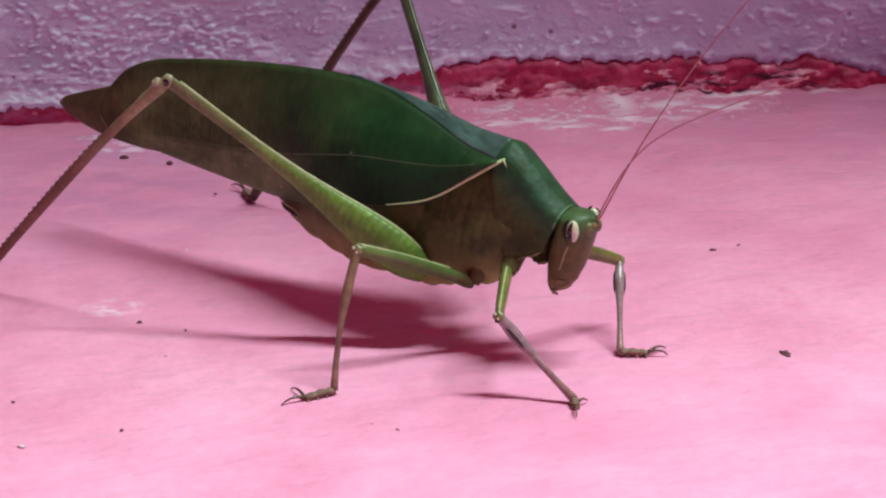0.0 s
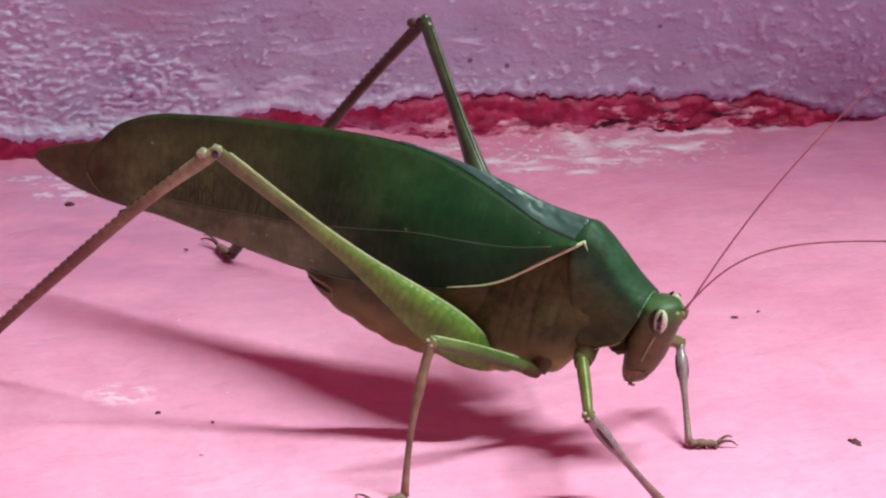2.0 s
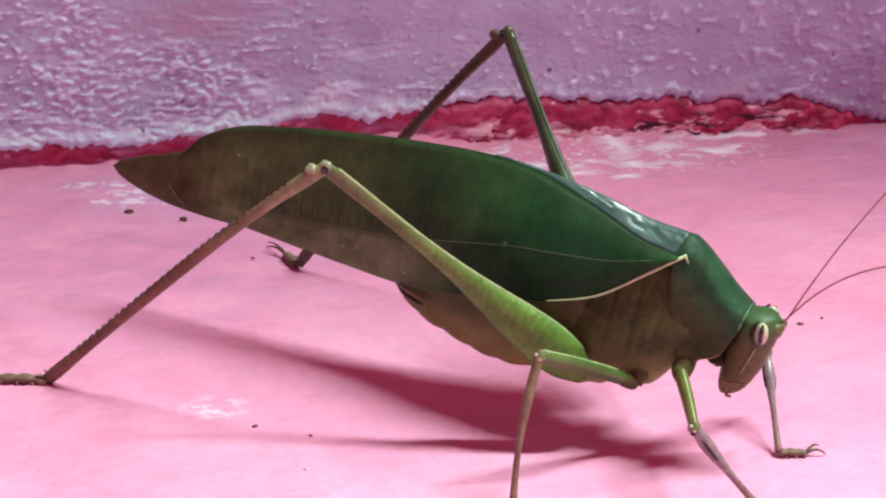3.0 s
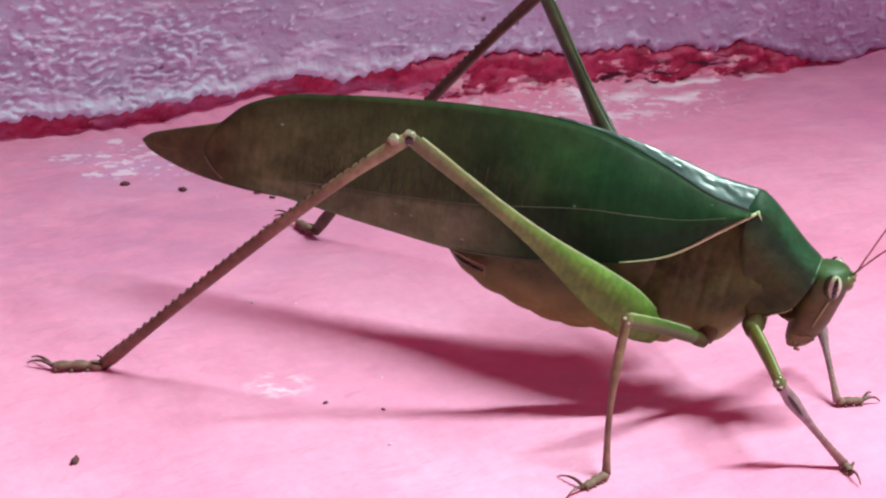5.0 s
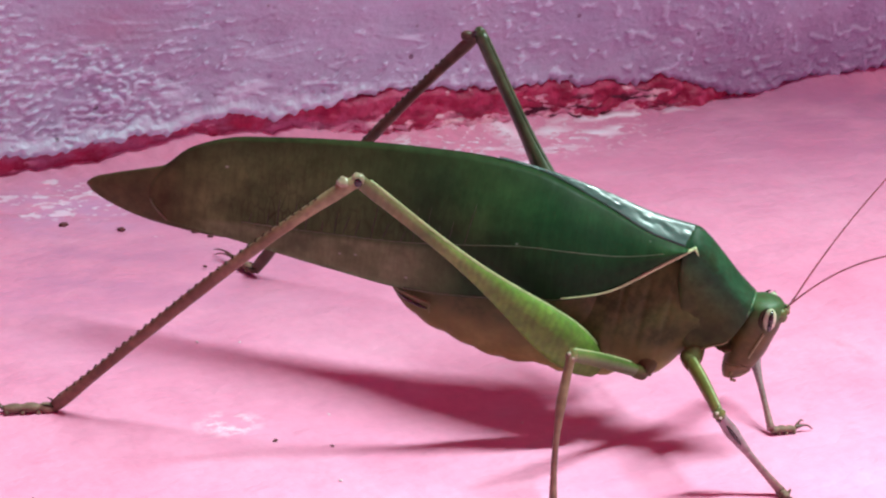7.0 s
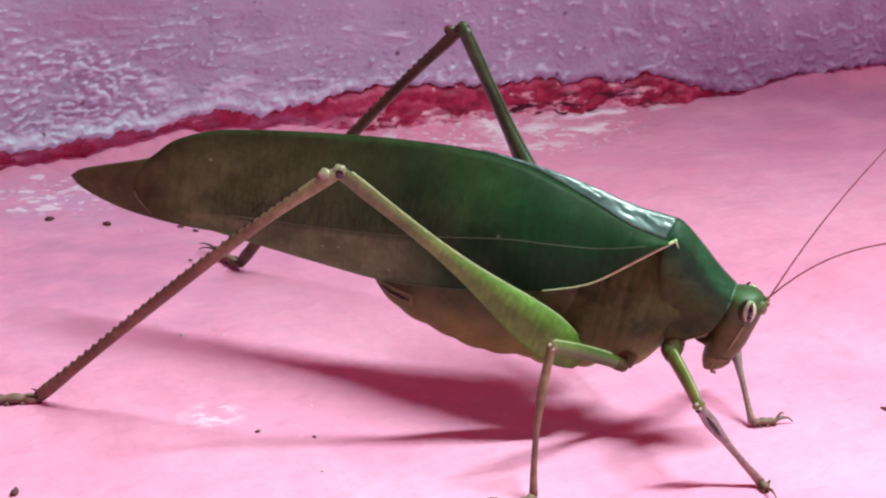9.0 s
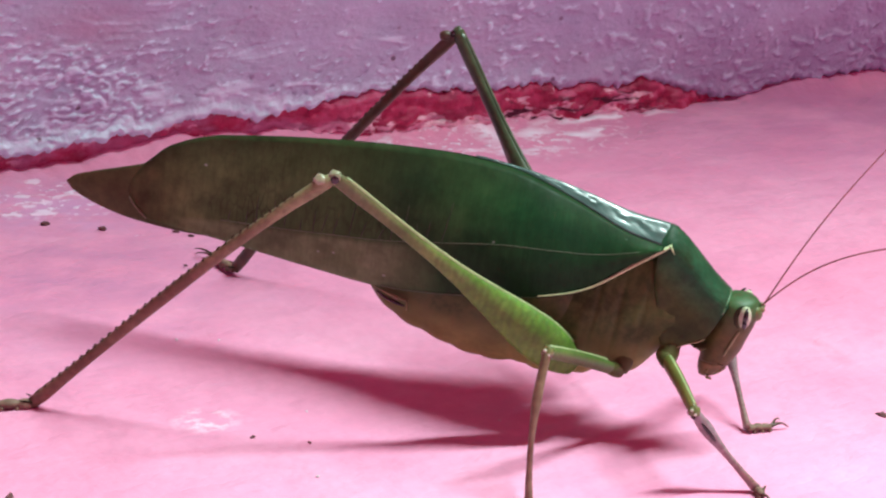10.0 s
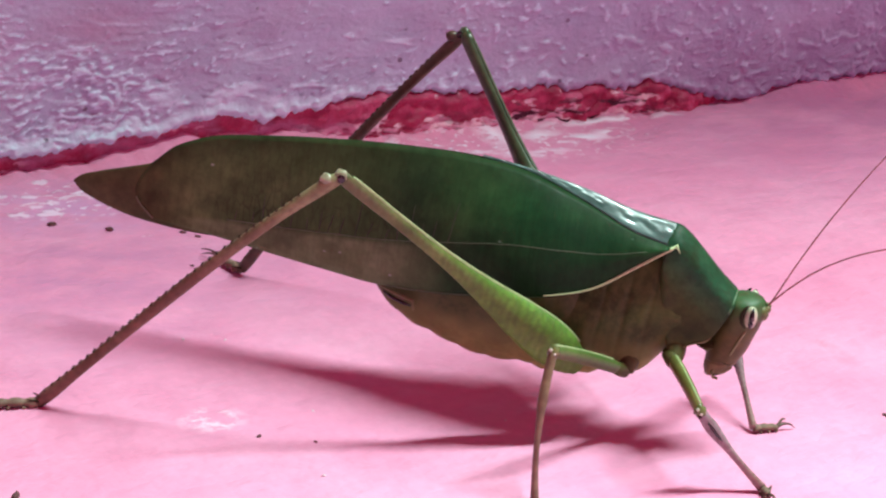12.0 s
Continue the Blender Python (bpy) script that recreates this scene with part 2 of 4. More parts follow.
def two_tone(name, axis, lo, hi, first, second, rough, spec=0.28):
    """Insect skin that passes from one tone to another along the body."""
    n = Nodes(name)
    f = n.math("DIVIDE", n.math("SUBTRACT", n.axis(axis), lo), hi - lo, True)
    f = n.math("ADD", f, n.math("MULTIPLY", n.math("SUBTRACT", n.noise(180, 4), 0.5), 0.5), True)
    grain = n.noise((260, 260, 420), 5)
    c = n.mix(f, n.ramp(grain, [(0.32, first[0]), (0.68, first[1])]), n.ramp(grain, [(0.32, second[0]), (0.68, second[1])]))
    c = n.mix(n.ramp(n.noise(1500, 3), [(0.4, 0.35), (0.6, 0.0)]), c, tuple(v * 0.6 for v in first[0]))
    n.bump(n.noise(900, 4), 0.3, 0.00014)
    return n.finish(c, n.ramp(n.noise(420, 3), [(0.3, rough - 0.06), (0.7, rough + 0.12)]), spec)


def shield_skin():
    """Green along the sloping back, passing into brown on the side lobes, floor bounce painted in."""
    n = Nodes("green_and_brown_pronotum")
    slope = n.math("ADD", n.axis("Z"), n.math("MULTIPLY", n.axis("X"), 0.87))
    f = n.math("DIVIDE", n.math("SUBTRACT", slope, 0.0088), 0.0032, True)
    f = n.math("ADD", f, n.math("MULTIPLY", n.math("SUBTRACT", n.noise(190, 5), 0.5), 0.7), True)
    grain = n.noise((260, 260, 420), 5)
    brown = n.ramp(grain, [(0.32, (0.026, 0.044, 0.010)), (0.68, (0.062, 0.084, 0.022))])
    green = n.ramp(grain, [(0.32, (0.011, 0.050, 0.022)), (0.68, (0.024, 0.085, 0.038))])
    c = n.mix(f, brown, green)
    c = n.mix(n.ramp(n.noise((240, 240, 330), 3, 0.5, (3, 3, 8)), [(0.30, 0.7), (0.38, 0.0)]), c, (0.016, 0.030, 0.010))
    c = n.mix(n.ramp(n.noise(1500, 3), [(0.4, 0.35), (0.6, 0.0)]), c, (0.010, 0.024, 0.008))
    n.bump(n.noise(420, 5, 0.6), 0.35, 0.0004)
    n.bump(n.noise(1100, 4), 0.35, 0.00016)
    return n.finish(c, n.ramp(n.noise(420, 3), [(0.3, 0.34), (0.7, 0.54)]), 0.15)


def thigh_skin():
    """Bright green with fine slanting rows, olive towards the knee."""
    n = Nodes("green_thigh")
    f = n.math("DIVIDE", n.math("ADD", n.axis("X"), 0.032), 0.011, True)
    f = n.math("ADD", f, n.math("MULTIPLY", n.math("SUBTRACT", n.noise(180, 4), 0.5), 0.25), True)
    grain = n.noise((300, 300, 500), 5)
    c = n.mix(f, n.ramp(grain, [(0.32, (0.085, 0.105, 0.035)), (0.68, (0.15, 0.17, 0.07))]), n.ramp(grain, [(0.32, (0.072, 0.178, 0.020)), (0.68, (0.142, 0.300, 0.046))]))
    rows = n.node("ShaderNodeTexWave", wave_type="BANDS", bands_direction="X")
    turned = n.node("ShaderNodeMapping")
    n.link(n.coords, turned.inputs["Vector"])
    turned.inputs["Rotation"].default_value, turned.inputs["Scale"].default_value = (0, radians(-12), 0), (520, 520, 520)
    n.link(turned.outputs[0], rows.inputs["Vector"])
    rows.inputs["Scale"].default_value, rows.inputs["Distortion"].default_value, rows.inputs["Detail"].default_value = 1.0, 4.0, 3.0
    c = n.mix(n.math("MULTIPLY", n.math("MULTIPLY", rows.outputs["Fac"], f), 0.18), c, (0.045, 0.115, 0.012))
    c = n.mix(n.ramp(n.noise(1500, 3), [(0.4, 0.35), (0.6, 0.0)]), c, (0.045, 0.07, 0.02))
    n.bump(rows.outputs["Fac"], 0.3, 0.0001)
    n.bump(n.noise(900, 4), 0.3, 0.00014)
    return n.finish(c, n.ramp(n.noise(420, 3), [(0.3, 0.34), (0.7, 0.52)]), 0.32)


def wing_leaf():
    n = Nodes("leaf_green_wing")
    x = n.axis("X")
    along = n.math("DIVIDE", n.math("ADD", x, 0.052), 0.032, True)
    green = n.ramp(n.noise((260, 260, 300), 5), [(0.3, (0.009, 0.044, 0.014)), (0.7, (0.019, 0.078, 0.024))])
    olive = n.ramp(n.noise((260, 260, 300), 5), [(0.3, (0.086, 0.150, 0.048)), (0.7, (0.150, 0.238, 0.085))])
    mixed = n.math("ADD", along, n.math("MULTIPLY", n.math("SUBTRACT", n.noise(120, 4), 0.5), 0.35), True)
    colour = n.mix(mixed, olive, green)
    # net of veins: cells stretched from the ridge to the lower edge
    cells = n.node("ShaderNodeTexVoronoi", feature="DISTANCE_TO_EDGE")
    n.link(n.scaled((1700, 60, 480)), cells.inputs["Vector"])
    cells.inputs["Scale"].default_value = 1.0
    veins = n.ramp(cells.outputs["Distance"], [(0.0, 1.0), (0.09, 0.0)])
    tail = n.math("DIVIDE", n.math("ADD", x, 0.052), 0.006, True)
    field = n.node("ShaderNodeAttribute", attribute_name="field").outputs["Fac"]
    low = n.math("MAXIMUM", n.math("SUBTRACT", 1.0, n.math("DIVIDE", n.math("ABSOLUTE", n.math("ADD", field, 0.08)), 0.34, True)), 0.30)
    patch = n.math("MULTIPLY", n.ramp(n.noise(130, 3, 0.5, (1, 4, 2)), [(0.36, 0.20), (0.60, 0.80)]), n.math("MULTIPLY", n.math("MULTIPLY", low, tail), n.math("SUBTRACT", 1.3, along, True)))
    colour = n.mix(n.math("MULTIPLY", veins, patch), colour, (0.018, 0.028, 0.012))
    # paler strip under the long vein at the rear, light off the floor painted in
    strip = n.math("MULTIPLY", n.math("DIVIDE", field, 0.05, True), n.math("DIVIDE", n.math("SUBTRACT", -0.0255, x), 0.006, True))
    strip = n.math("MULTIPLY", strip, n.math("MULTIPLY", tail, 0.6))
    colour = n.mix(n.math("MULTIPLY", strip, n.ramp(n.noise((300, 300, 500), 4), [(0.35, 0.45), (0.7, 0.9)])), colour, (0.30, 0.41, 0.21))
    # cloudy darker blotches over the front half
    cloud = n.math("MULTIPLY", n.ramp(n.noise((95, 95, 120), 4, 0.6, (4, 8, 3)), [(0.42, 0.0), (0.66, 0.75)]), along)
    colour = n.mix(cloud, colour, (0.011, 0.034, 0.017))
    end = n.math("DIVIDE", n.math("SUBTRACT", -0.0470, n.math("ADD", x, n.math("MULTIPLY", n.noise(220, 4), 0.003))), 0.0050, True)
    colour = n.mix(end, colour, n.ramp(n.noise(300, 5), [(0.32, (0.060, 0.068, 0.025)), (0.68, (0.105, 0.114, 0.045))]))
    # fine ribs from the ridge downwards
    ribs = n.ramp(n.noise((2100, 60, 190), 4, 0.6, (0, 4, 2)), [(0.40, 0.84), (0.56, 1.0)])
    colour = n.mix(0.6, colour, n.mix(1.0, colour, ribs, "MULTIPLY"))
    # darker margin along the ridge, towards the rear
    across = n.math("ADD", field, n.math("SUBTRACT", 0.321, n.math("MULTIPLY", x, 10.41)))
    margin = n.math("MULTIPLY", n.math("SUBTRACT", 1.0, n.math("DIVIDE", across, 0.22, True)), n.math("SUBTRACT", 1.15, n.math("MULTIPLY", along, 0.75), True))
    colour = n.mix(n.math("MULTIPLY", margin, 0.8), colour, (0.022, 0.036, 0.014))
    # scattered pale specks
    motes = n.node("ShaderNodeTexVoronoi")
    n.link(n.scaled((650, 650, 1100)), motes.inputs["Vector"])
    motes.inputs["Scale"].default_value = 1.0
    pick = n.node("ShaderNodeSeparateColor")
    n.link(motes.outputs["Color"], pick.inputs[0])
    mote = n.math("MULTIPLY", n.ramp(motes.outputs["Distance"], [(0.06, 1.0), (0.14, 0.0)]), n.math("GREATER_THAN", pick.outputs[0], 0.90))
    colour = n.mix(n.math("MULTIPLY", mote, 0.7), colour, (0.36, 0.50, 0.42))
    speckle = n.ramp(n.noise((1500, 1500, 1100), 3, 0.6), [(0.35, 0.82), (0.65, 1.0)])
    mottle = n.ramp(n.noise((420, 420, 560), 5, 0.65, (3, 5, 1)), [(0.34, 0.68), (0.56, 1.0)])
    colour = n.mix(n.math("SUBTRACT", 1.0, n.math("MULTIPLY", along, 0.6)), colour, n.mix(1.0, colour, mottle, "MULTIPLY"))
    colour = n.mix(1.0, colour, speckle, "MULTIPLY")
    n.bump(n.noise((700, 60, 130), 4, 0.6), 0.32, 0.0003)
    n.bump(n.noise((900, 900, 500), 4), 0.25, 0.00014)
    return n.finish(colour, n.ramp(n.noise(500, 4), [(0.3, 0.38), (0.7, 0.58)]), 0.08, 0.04)


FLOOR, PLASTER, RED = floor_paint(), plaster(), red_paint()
ROOM_WALL, CEILING = room_paint("room_wall_paint", (0.42, 0.045, 0.145)), room_paint("ceiling_paint", (0.32, 0.08, 0.15))
WING = wing_leaf()
DORSAL = chitin("dorsal_wing_field", (0.022, 0.065, 0.052), (0.060, 0.14, 0.115), 400, 0.30, 0.48, 0.0, 700, 0.24)
TAIL = chitin("brown_hind_wing", (0.050, 0.056, 0.020), (0.090, 0.098, 0.038), 300, 0.55, 0.15)
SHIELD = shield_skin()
# flank and belly grow paler downwards, the floor's bounce painted into the tone
FLANK = two_tone("green_brown_flank", "Z", 0.0056, 0.0104, ((0.185, 0.215, 0.064), (0.33, 0.36, 0.125)), ((0.022, 0.044, 0.010), (0.060, 0.092, 0.024)), 0.46, 0.18)
BELLY = two_tone("tan_and_olive_belly", "Z", 0.0050, 0.0098, ((0.185, 0.185, 0.058), (0.30, 0.305, 0.10)), ((0.030, 0.052, 0.011), (0.068, 0.094, 0.022)), 0.5)
HEAD = two_tone("green_and_brown_head", "Z", 0.0112, 0.0146, ((0.062, 0.064, 0.016), (0.118, 0.108, 0.031)), ((0.024, 0.080, 0.028), (0.050, 0.13, 0.045)), 0.42)
JAW = chitin("tan_jaw", (0.085, 0.080, 0.026), (0.17, 0.145, 0.055), 380, 0.48, 0.3)
SCAPE = chitin("olive_feeler_base", (0.075, 0.115, 0.028), (0.15, 0.19, 0.06), 500, 0.4)
FACE = chitin("pale_face", (0.13, 0.14, 0.05), (0.24, 0.25, 0.10), 400, 0.5)
THIGH = thigh_skin()
KNEE = chitin("shiny_olive_knee", (0.085, 0.115, 0.030), (0.16, 0.19, 0.065), 500, 0.22, 0.6, 0.0, 900, 0.3)
PALE_KNEE = chitin("pale_horny_knee", (0.21, 0.25, 0.135), (0.36, 0.40, 0.25), 600, 0.32, 0.5)
# pale colour for highlights painted on the knees
GLINT = chitin("painted_glint", (0.45, 0.52, 0.36), (0.62, 0.68, 0.50), 900, 0.2, 0.6, 0.0, 2000, 0.3)
TROCHANTER = chitin("olive_brown_hip", (0.055, 0.066, 0.018), (0.11, 0.122, 0.038), 420, 0.5, 0.2)
LEG = chitin("green_leg", (0.090, 0.112, 0.022), (0.160, 0.176, 0.046), 400, 0.30, 0.6)
MIDDLE_LEG = chitin("dull_green_leg", (0.050, 0.105, 0.018), (0.098, 0.170, 0.038), 300, 0.42)
SHIN = two_tone("pinkish_brown_shin", "Z", 0.0040, 0.0140, ((0.14, 0.080, 0.060), (0.25, 0.155, 0.115)), ((0.12, 0.115, 0.045), (0.22, 0.21, 0.09)), 0.38)
PALE_SHIN = two_tone("lilac_brown_shin", "Z", 0.0015, 0.0055, ((0.165, 0.105, 0.085), (0.28, 0.19, 0.155)), ((0.19, 0.155, 0.155), (0.34, 0.30, 0.31)), 0.24, 0.6)
HIND_SHIN = two_tone("red_brown_shin", "Z", 0.0140, 0.0215, ((0.105, 0.062, 0.038), (0.190, 0.118, 0.078)), ((0.18, 0.205, 0.092), (0.30, 0.325, 0.155)), 0.42)
# darker copies for the far hind leg, its shade put into the colour
SHADED_THIGH = chitin("shaded_green_thigh", (0.035, 0.072, 0.030), (0.085, 0.14, 0.065), 400, 0.32, 0.5, 0.0, 900, 0.2)
SHADED_SHIN = chitin("shaded_brown_shin", (0.05, 0.042, 0.020), (0.11, 0.085, 0.042), 500, 0.38)
FOOT = chitin("brown_foot", (0.115, 0.080, 0.055), (0.29, 0.21, 0.145), 900, 0.6, 0.25)
CLAW = chitin("brown_claw", (0.055, 0.034, 0.022), (0.13, 0.085, 0.05), 700, 0.35)
VEIN = chitin("olive_vein", (0.060, 0.105, 0.050), (0.105, 0.155, 0.080), 600, 0.5)
TIP_TAN = chitin("dull_tan_wing_end", (0.095, 0.092, 0.045), (0.15, 0.14, 0.075), 500, 0.55)
PALE_FRINGE = chitin("pale_fringe", (0.20, 0.25, 0.10), (0.33, 0.39, 0.17), 500, 0.5)
DARK_VEIN = chitin("dark_cross_vein", (0.012, 0.020, 0.009), (0.025, 0.034, 0.014), 600, 0.5)
PALE_GREEN = chitin("soft_green_collar", (0.05, 0.13, 0.055), (0.09, 0.20, 0.09), 600, 0.45)
RIDGE_GREEN = chitin("pale_green_ridge", (0.25, 0.36, 0.15), (0.38, 0.49, 0.24), 600, 0.40)
THORN = chitin("dull_dark_thorn", (0.03, 0.02, 0.012), (0.06, 0.04, 0.025), 600, 0.8, 0.1)
CREAM = chitin("cream_vein", (0.36, 0.53, 0.24), (0.50, 0.70, 0.36), 500, 0.45)
EYE = chitin("cream_eye", (0.40, 0.50, 0.30), (0.56, 0.66, 0.44), 900, 0.18, 0.6, 0.0, 3000, 0.4)
SUTURE = chitin("dark_seam", (0.020, 0.024, 0.009), (0.040, 0.044, 0.016), 600, 0.6, 0.2)
BLACK = chitin("black_band", (0.008, 0.008, 0.008), (0.02, 0.018, 0.016), 700, 0.2, 0.6)
FEELER = chitin("reddish_brown_feeler", (0.24, 0.10, 0.10), (0.36, 0.17, 0.16), 700, 0.45)
DIRT = chitin("dark_dirt", (0.085, 0.040, 0.040), (0.20, 0.10, 0.10), 900, 0.8, 0.2)
CHALK = chitin("white_chip", (0.6, 0.5, 0.55), (0.8, 0.72, 0.76), 900, 0.7, 0.2)


# ---------------------------------------------------------------- mesh helpers
def mesh_object(name, verts, faces, material, smooth=True):
    """A mesh object from points in cm."""
    me = bpy.data.meshes.new(name)
    me.from_pydata([(x * CM, y * CM, z * CM) for x, y, z in verts], [], faces)
    me.materials.append(material)
    for p in me.polygons:
        p.use_smooth = smooth
    me.update()
    return new(name, me)


def part(name, shape, material, parent, label=""):
    """Links a shape (points in cm, faces) as one mesh under a thing or a part."""
    ob = mesh_object(name, shape[0], shape[1], material)
    ob.parent = parent
    if label:
        ob["label"] = label
    return ob


def curve(stops, n, column=1):
    """n smooth values along rows of (position, value, ...), at even positions."""
    stops = np.array(sorted(stops), float)
    x = np.linspace(stops[0, 0], stops[-1, 0], n)
    return x, smooth_at(stops, x, column)


def smooth_at(stops, x, column=1):
    """Cubic Hermite through the stops."""
    stops = np.array(stops, float)
    stops = stops[np.argsort(stops[:, 0])]
    sx, sy = stops[:, 0], stops[:, column]
    slope = np.gradient(sy, sx)
    i = np.clip(np.searchsorted(sx, x) - 1, 0, len(sx) - 2)
    h = sx[i + 1] - sx[i]
    t = np.clip((x - sx[i]) / h, 0, 1)
    return ((2 * t**3 - 3 * t**2 + 1) * sy[i] + (t**3 - 2 * t**2 + t) * h * slope[i]
            + (-2 * t**3 + 3 * t**2) * sy[i + 1] + (t**3 - t**2) * h * slope[i + 1])


def loft(rings, closed=True, caps=True):
    """A skin over rings of equally many points."""
    k = len(rings[0])
    verts = [tuple(p) for ring in rings for p in ring]
    faces = []
    for a in range(len(rings) - 1):
        for b in range(k if closed else k - 1):
            c = (b + 1) % k
            faces.append((a * k + b, a * k + c, (a + 1) * k + c, (a + 1) * k + b))
    if closed and caps:
        faces.append(tuple(range(k))[::-1])
        faces.append(tuple((len(rings) - 1) * k + b for b in range(k)))
    return verts, faces


def tube(points, radii, sides=12, up=(0, 0, 1)):
    """A tube along points; a radius is a number or (across, along up)."""
    points = [Vector(p) for p in points]
    rings = []
    for i, p in enumerate(points):
        way = (points[min(i + 1, len(points) - 1)] - points[max(i - 1, 0)]).normalized()
        side = way.cross(Vector(up))
        side = side.normalized() if side.length > 1e-4 else Vector((1, 0, 0))
        top = side.cross(way)
        r = radii[i] if isinstance(radii[i], tuple) else (radii[i], radii[i])
        rings.append([p + side * r[0] * math.cos(2 * math.pi * k / sides) + top * r[1] * math.sin(2 * math.pi * k / sides) for k in range(sides)])
    return loft(rings)


def limb(a, b, profile, n=28, sides=14, sag=0.0, up=(0, 0, 1), squash=0.7, bend=0.0, skew=0.0):
    """A limb from a to b. profile: (share of the length, half height)."""
    a, b = Vector(a), Vector(b)
    t, r = curve(profile, n)
    points = [a.lerp(b, s) + Vector((bend, 0, sag)) * 4 * s * (1 - s) * (1 + skew * (1 - 2 * s)) for s in t]
    return tube(points, [(max(v, 0.004) * squash, max(v, 0.004)) for v in r], sides, up)


def blob(centre, radii, n=10, sides=16, wobble=0.0, seed=0.0):
    rings = []
    for i in range(n + 1):
        th = math.pi * (0.02 + 0.96 * i / n)
        ring = []
        for k in range(sides):
            ph = 2 * math.pi * k / sides
            d = Vector((math.sin(th) * math.cos(ph), math.sin(th) * math.sin(ph), math.cos(th)))
            g = 1 + wobble * noise.noise(d * 1.7 + Vector((seed, seed * 2, 0)))
            ring.append((centre[0] + d.x * radii[0] * g, centre[1] + d.y * radii[1] * g, centre[2] + d.z * radii[2] * g))
        rings.append(ring[::-1])
    return loft(rings)


def graded(lo, hi, fine_lo, fine_hi, step, grow=1.35):
    """Coordinates with an even fine step inside, growing outwards."""
    xs = list(np.arange(fine_lo, fine_hi + step / 2, step))
    d, x = step, xs[-1]
    while x < hi:
        d *= grow
        x = min(x + d, hi)
        xs.append(x)
    d, x = step, xs[0]
    while x > lo:
        d *= grow
        x = max(x - d, lo)
        xs.insert(0, x)
    return xs


# ---------------------------------------------------------------- structure
WALL_POSE = pose(WALL_AT[0] * CM, WALL_AT[1] * CM, 0, 0, 0, WALL_TURN)

# along the wall, cm: height where the plaster ends over the old red paint, and height of the floor paint run up the wall's foot
EDGE = [(-9, 0.2), (-5.2, 0.2), (-4.4, 0.22), (-3.8, 0.28), (-3.2, 0.32), (-2.6, 0.40), (-1.8, 0.38), (-1.25, 0.42), (-0.95, 0.51), (0.3, 0.50),
        (1.1, 0.45), (2.0, 0.44), (2.9, 0.38), (3.8, 0.35), (4.4, 0.22), (4.9, 0.06), (5.4, 0.03), (6.0, 0.14), (7.2, 0.2), (9, 0.2)]
COVE = [(-9, 0.0), (-5.2, 0.02), (-4.4, 0.05), (-3.8, 0.12), (-3.2, 0.22), (-2.0, 0.20), (-1.0, 0.17), (-0.3, 0.14), (1.3, 0.11), (3.1, 0.06),
        (4.6, 0.0), (5.3, 0.02), (6.0, 0.16), (7.2, 0.22), (9, 0.22)]


DENSE_AT, DENSE = (-7, -5, -4, -3, -2, -1, 0, 1.5, 3, 5, 7), (0.50, 0.55, 0.50, 0.36, 0.16, 0.16, 0.20, 0.28, 0.38, 0.42, 0.4)


def edge_at(s):
    rough = 0.07 * noise.fractal(Vector((s * 2.3, 7.1, 0)), 0.6, 2.0, 4) + 0.045 * noise.noise(Vector((s * 11, 1.3, 0))) + 0.03 * noise.noise(Vector((s * 27, 4.3, 0)))
    return max(0.02, float(smooth_at(EDGE, np.array([np.clip(s, -9, 9)]))[0]) + rough)


def cove_at(s):
    return max(0.0, float(smooth_at(COVE, np.array([np.clip(s, -9, 9)]))[0]) + 0.02 * noise.noise(Vector((s * 4, 3.3, 0))) + 0.045 * noise.fractal(Vector((s * 5.0, 8.8, 0)), 0.6, 2.0, 3) - 0.01)


BLISTERS = ((3.57, -2.43, 0.15, 0.05), (-2.41, -7.68, 0.09, 0.03), (-4.6, -3.2, 0.3, 0.02), (2.4, -3.6, 0.35, 0.018), (0.2, -8.6, 0.4, 0.02))


def build_floor():
    xs = graded(-120, 120, -8, 9, 0.05)
    ys = graded(-150, 0.12, -12.5, 0.12, 0.09)
    coves = [cove_at(x) for x in xs]
    verts, faces = [], []
    for y in ys:
        d = max(-y, 0.0)
        for x, c in zip(xs, coves):
            z = 0.022 * noise.fractal(Vector((x * 0.55, y * 0.55, 0)), 0.7, 2.0, 3) + 0.006 * noise.noise(Vector((x * 3.1, y * 3.1, 4)))
            near = math.exp(-((d / 0.22) ** 1.3))
            z += c * near + 0.03 * math.exp(-d / 0.5) * noise.noise(Vector((x * 3.0, y * 4.0, 9)))
            for bx, by, rad, tall in BLISTERS:
                q = ((x - bx) ** 2 + 2.2 * (y - by) ** 2) / rad**2
                z += tall * math.exp(-q) if q < 6 else 0.0
            verts.append((x, y, z))
    k = len(xs)
    for j in range(len(ys) - 1):
        for i in range(k - 1):
            faces.append((j * k + i, j * k + i + 1, (j + 1) * k + i + 1, (j + 1) * k + i))
    ob = mesh_object("floor", verts, faces, FLOOR)
    ob.matrix_world = WALL_POSE
    return tagged(ob, "pink painted cement floor with chalky scuffs", "floor", kind="structure")


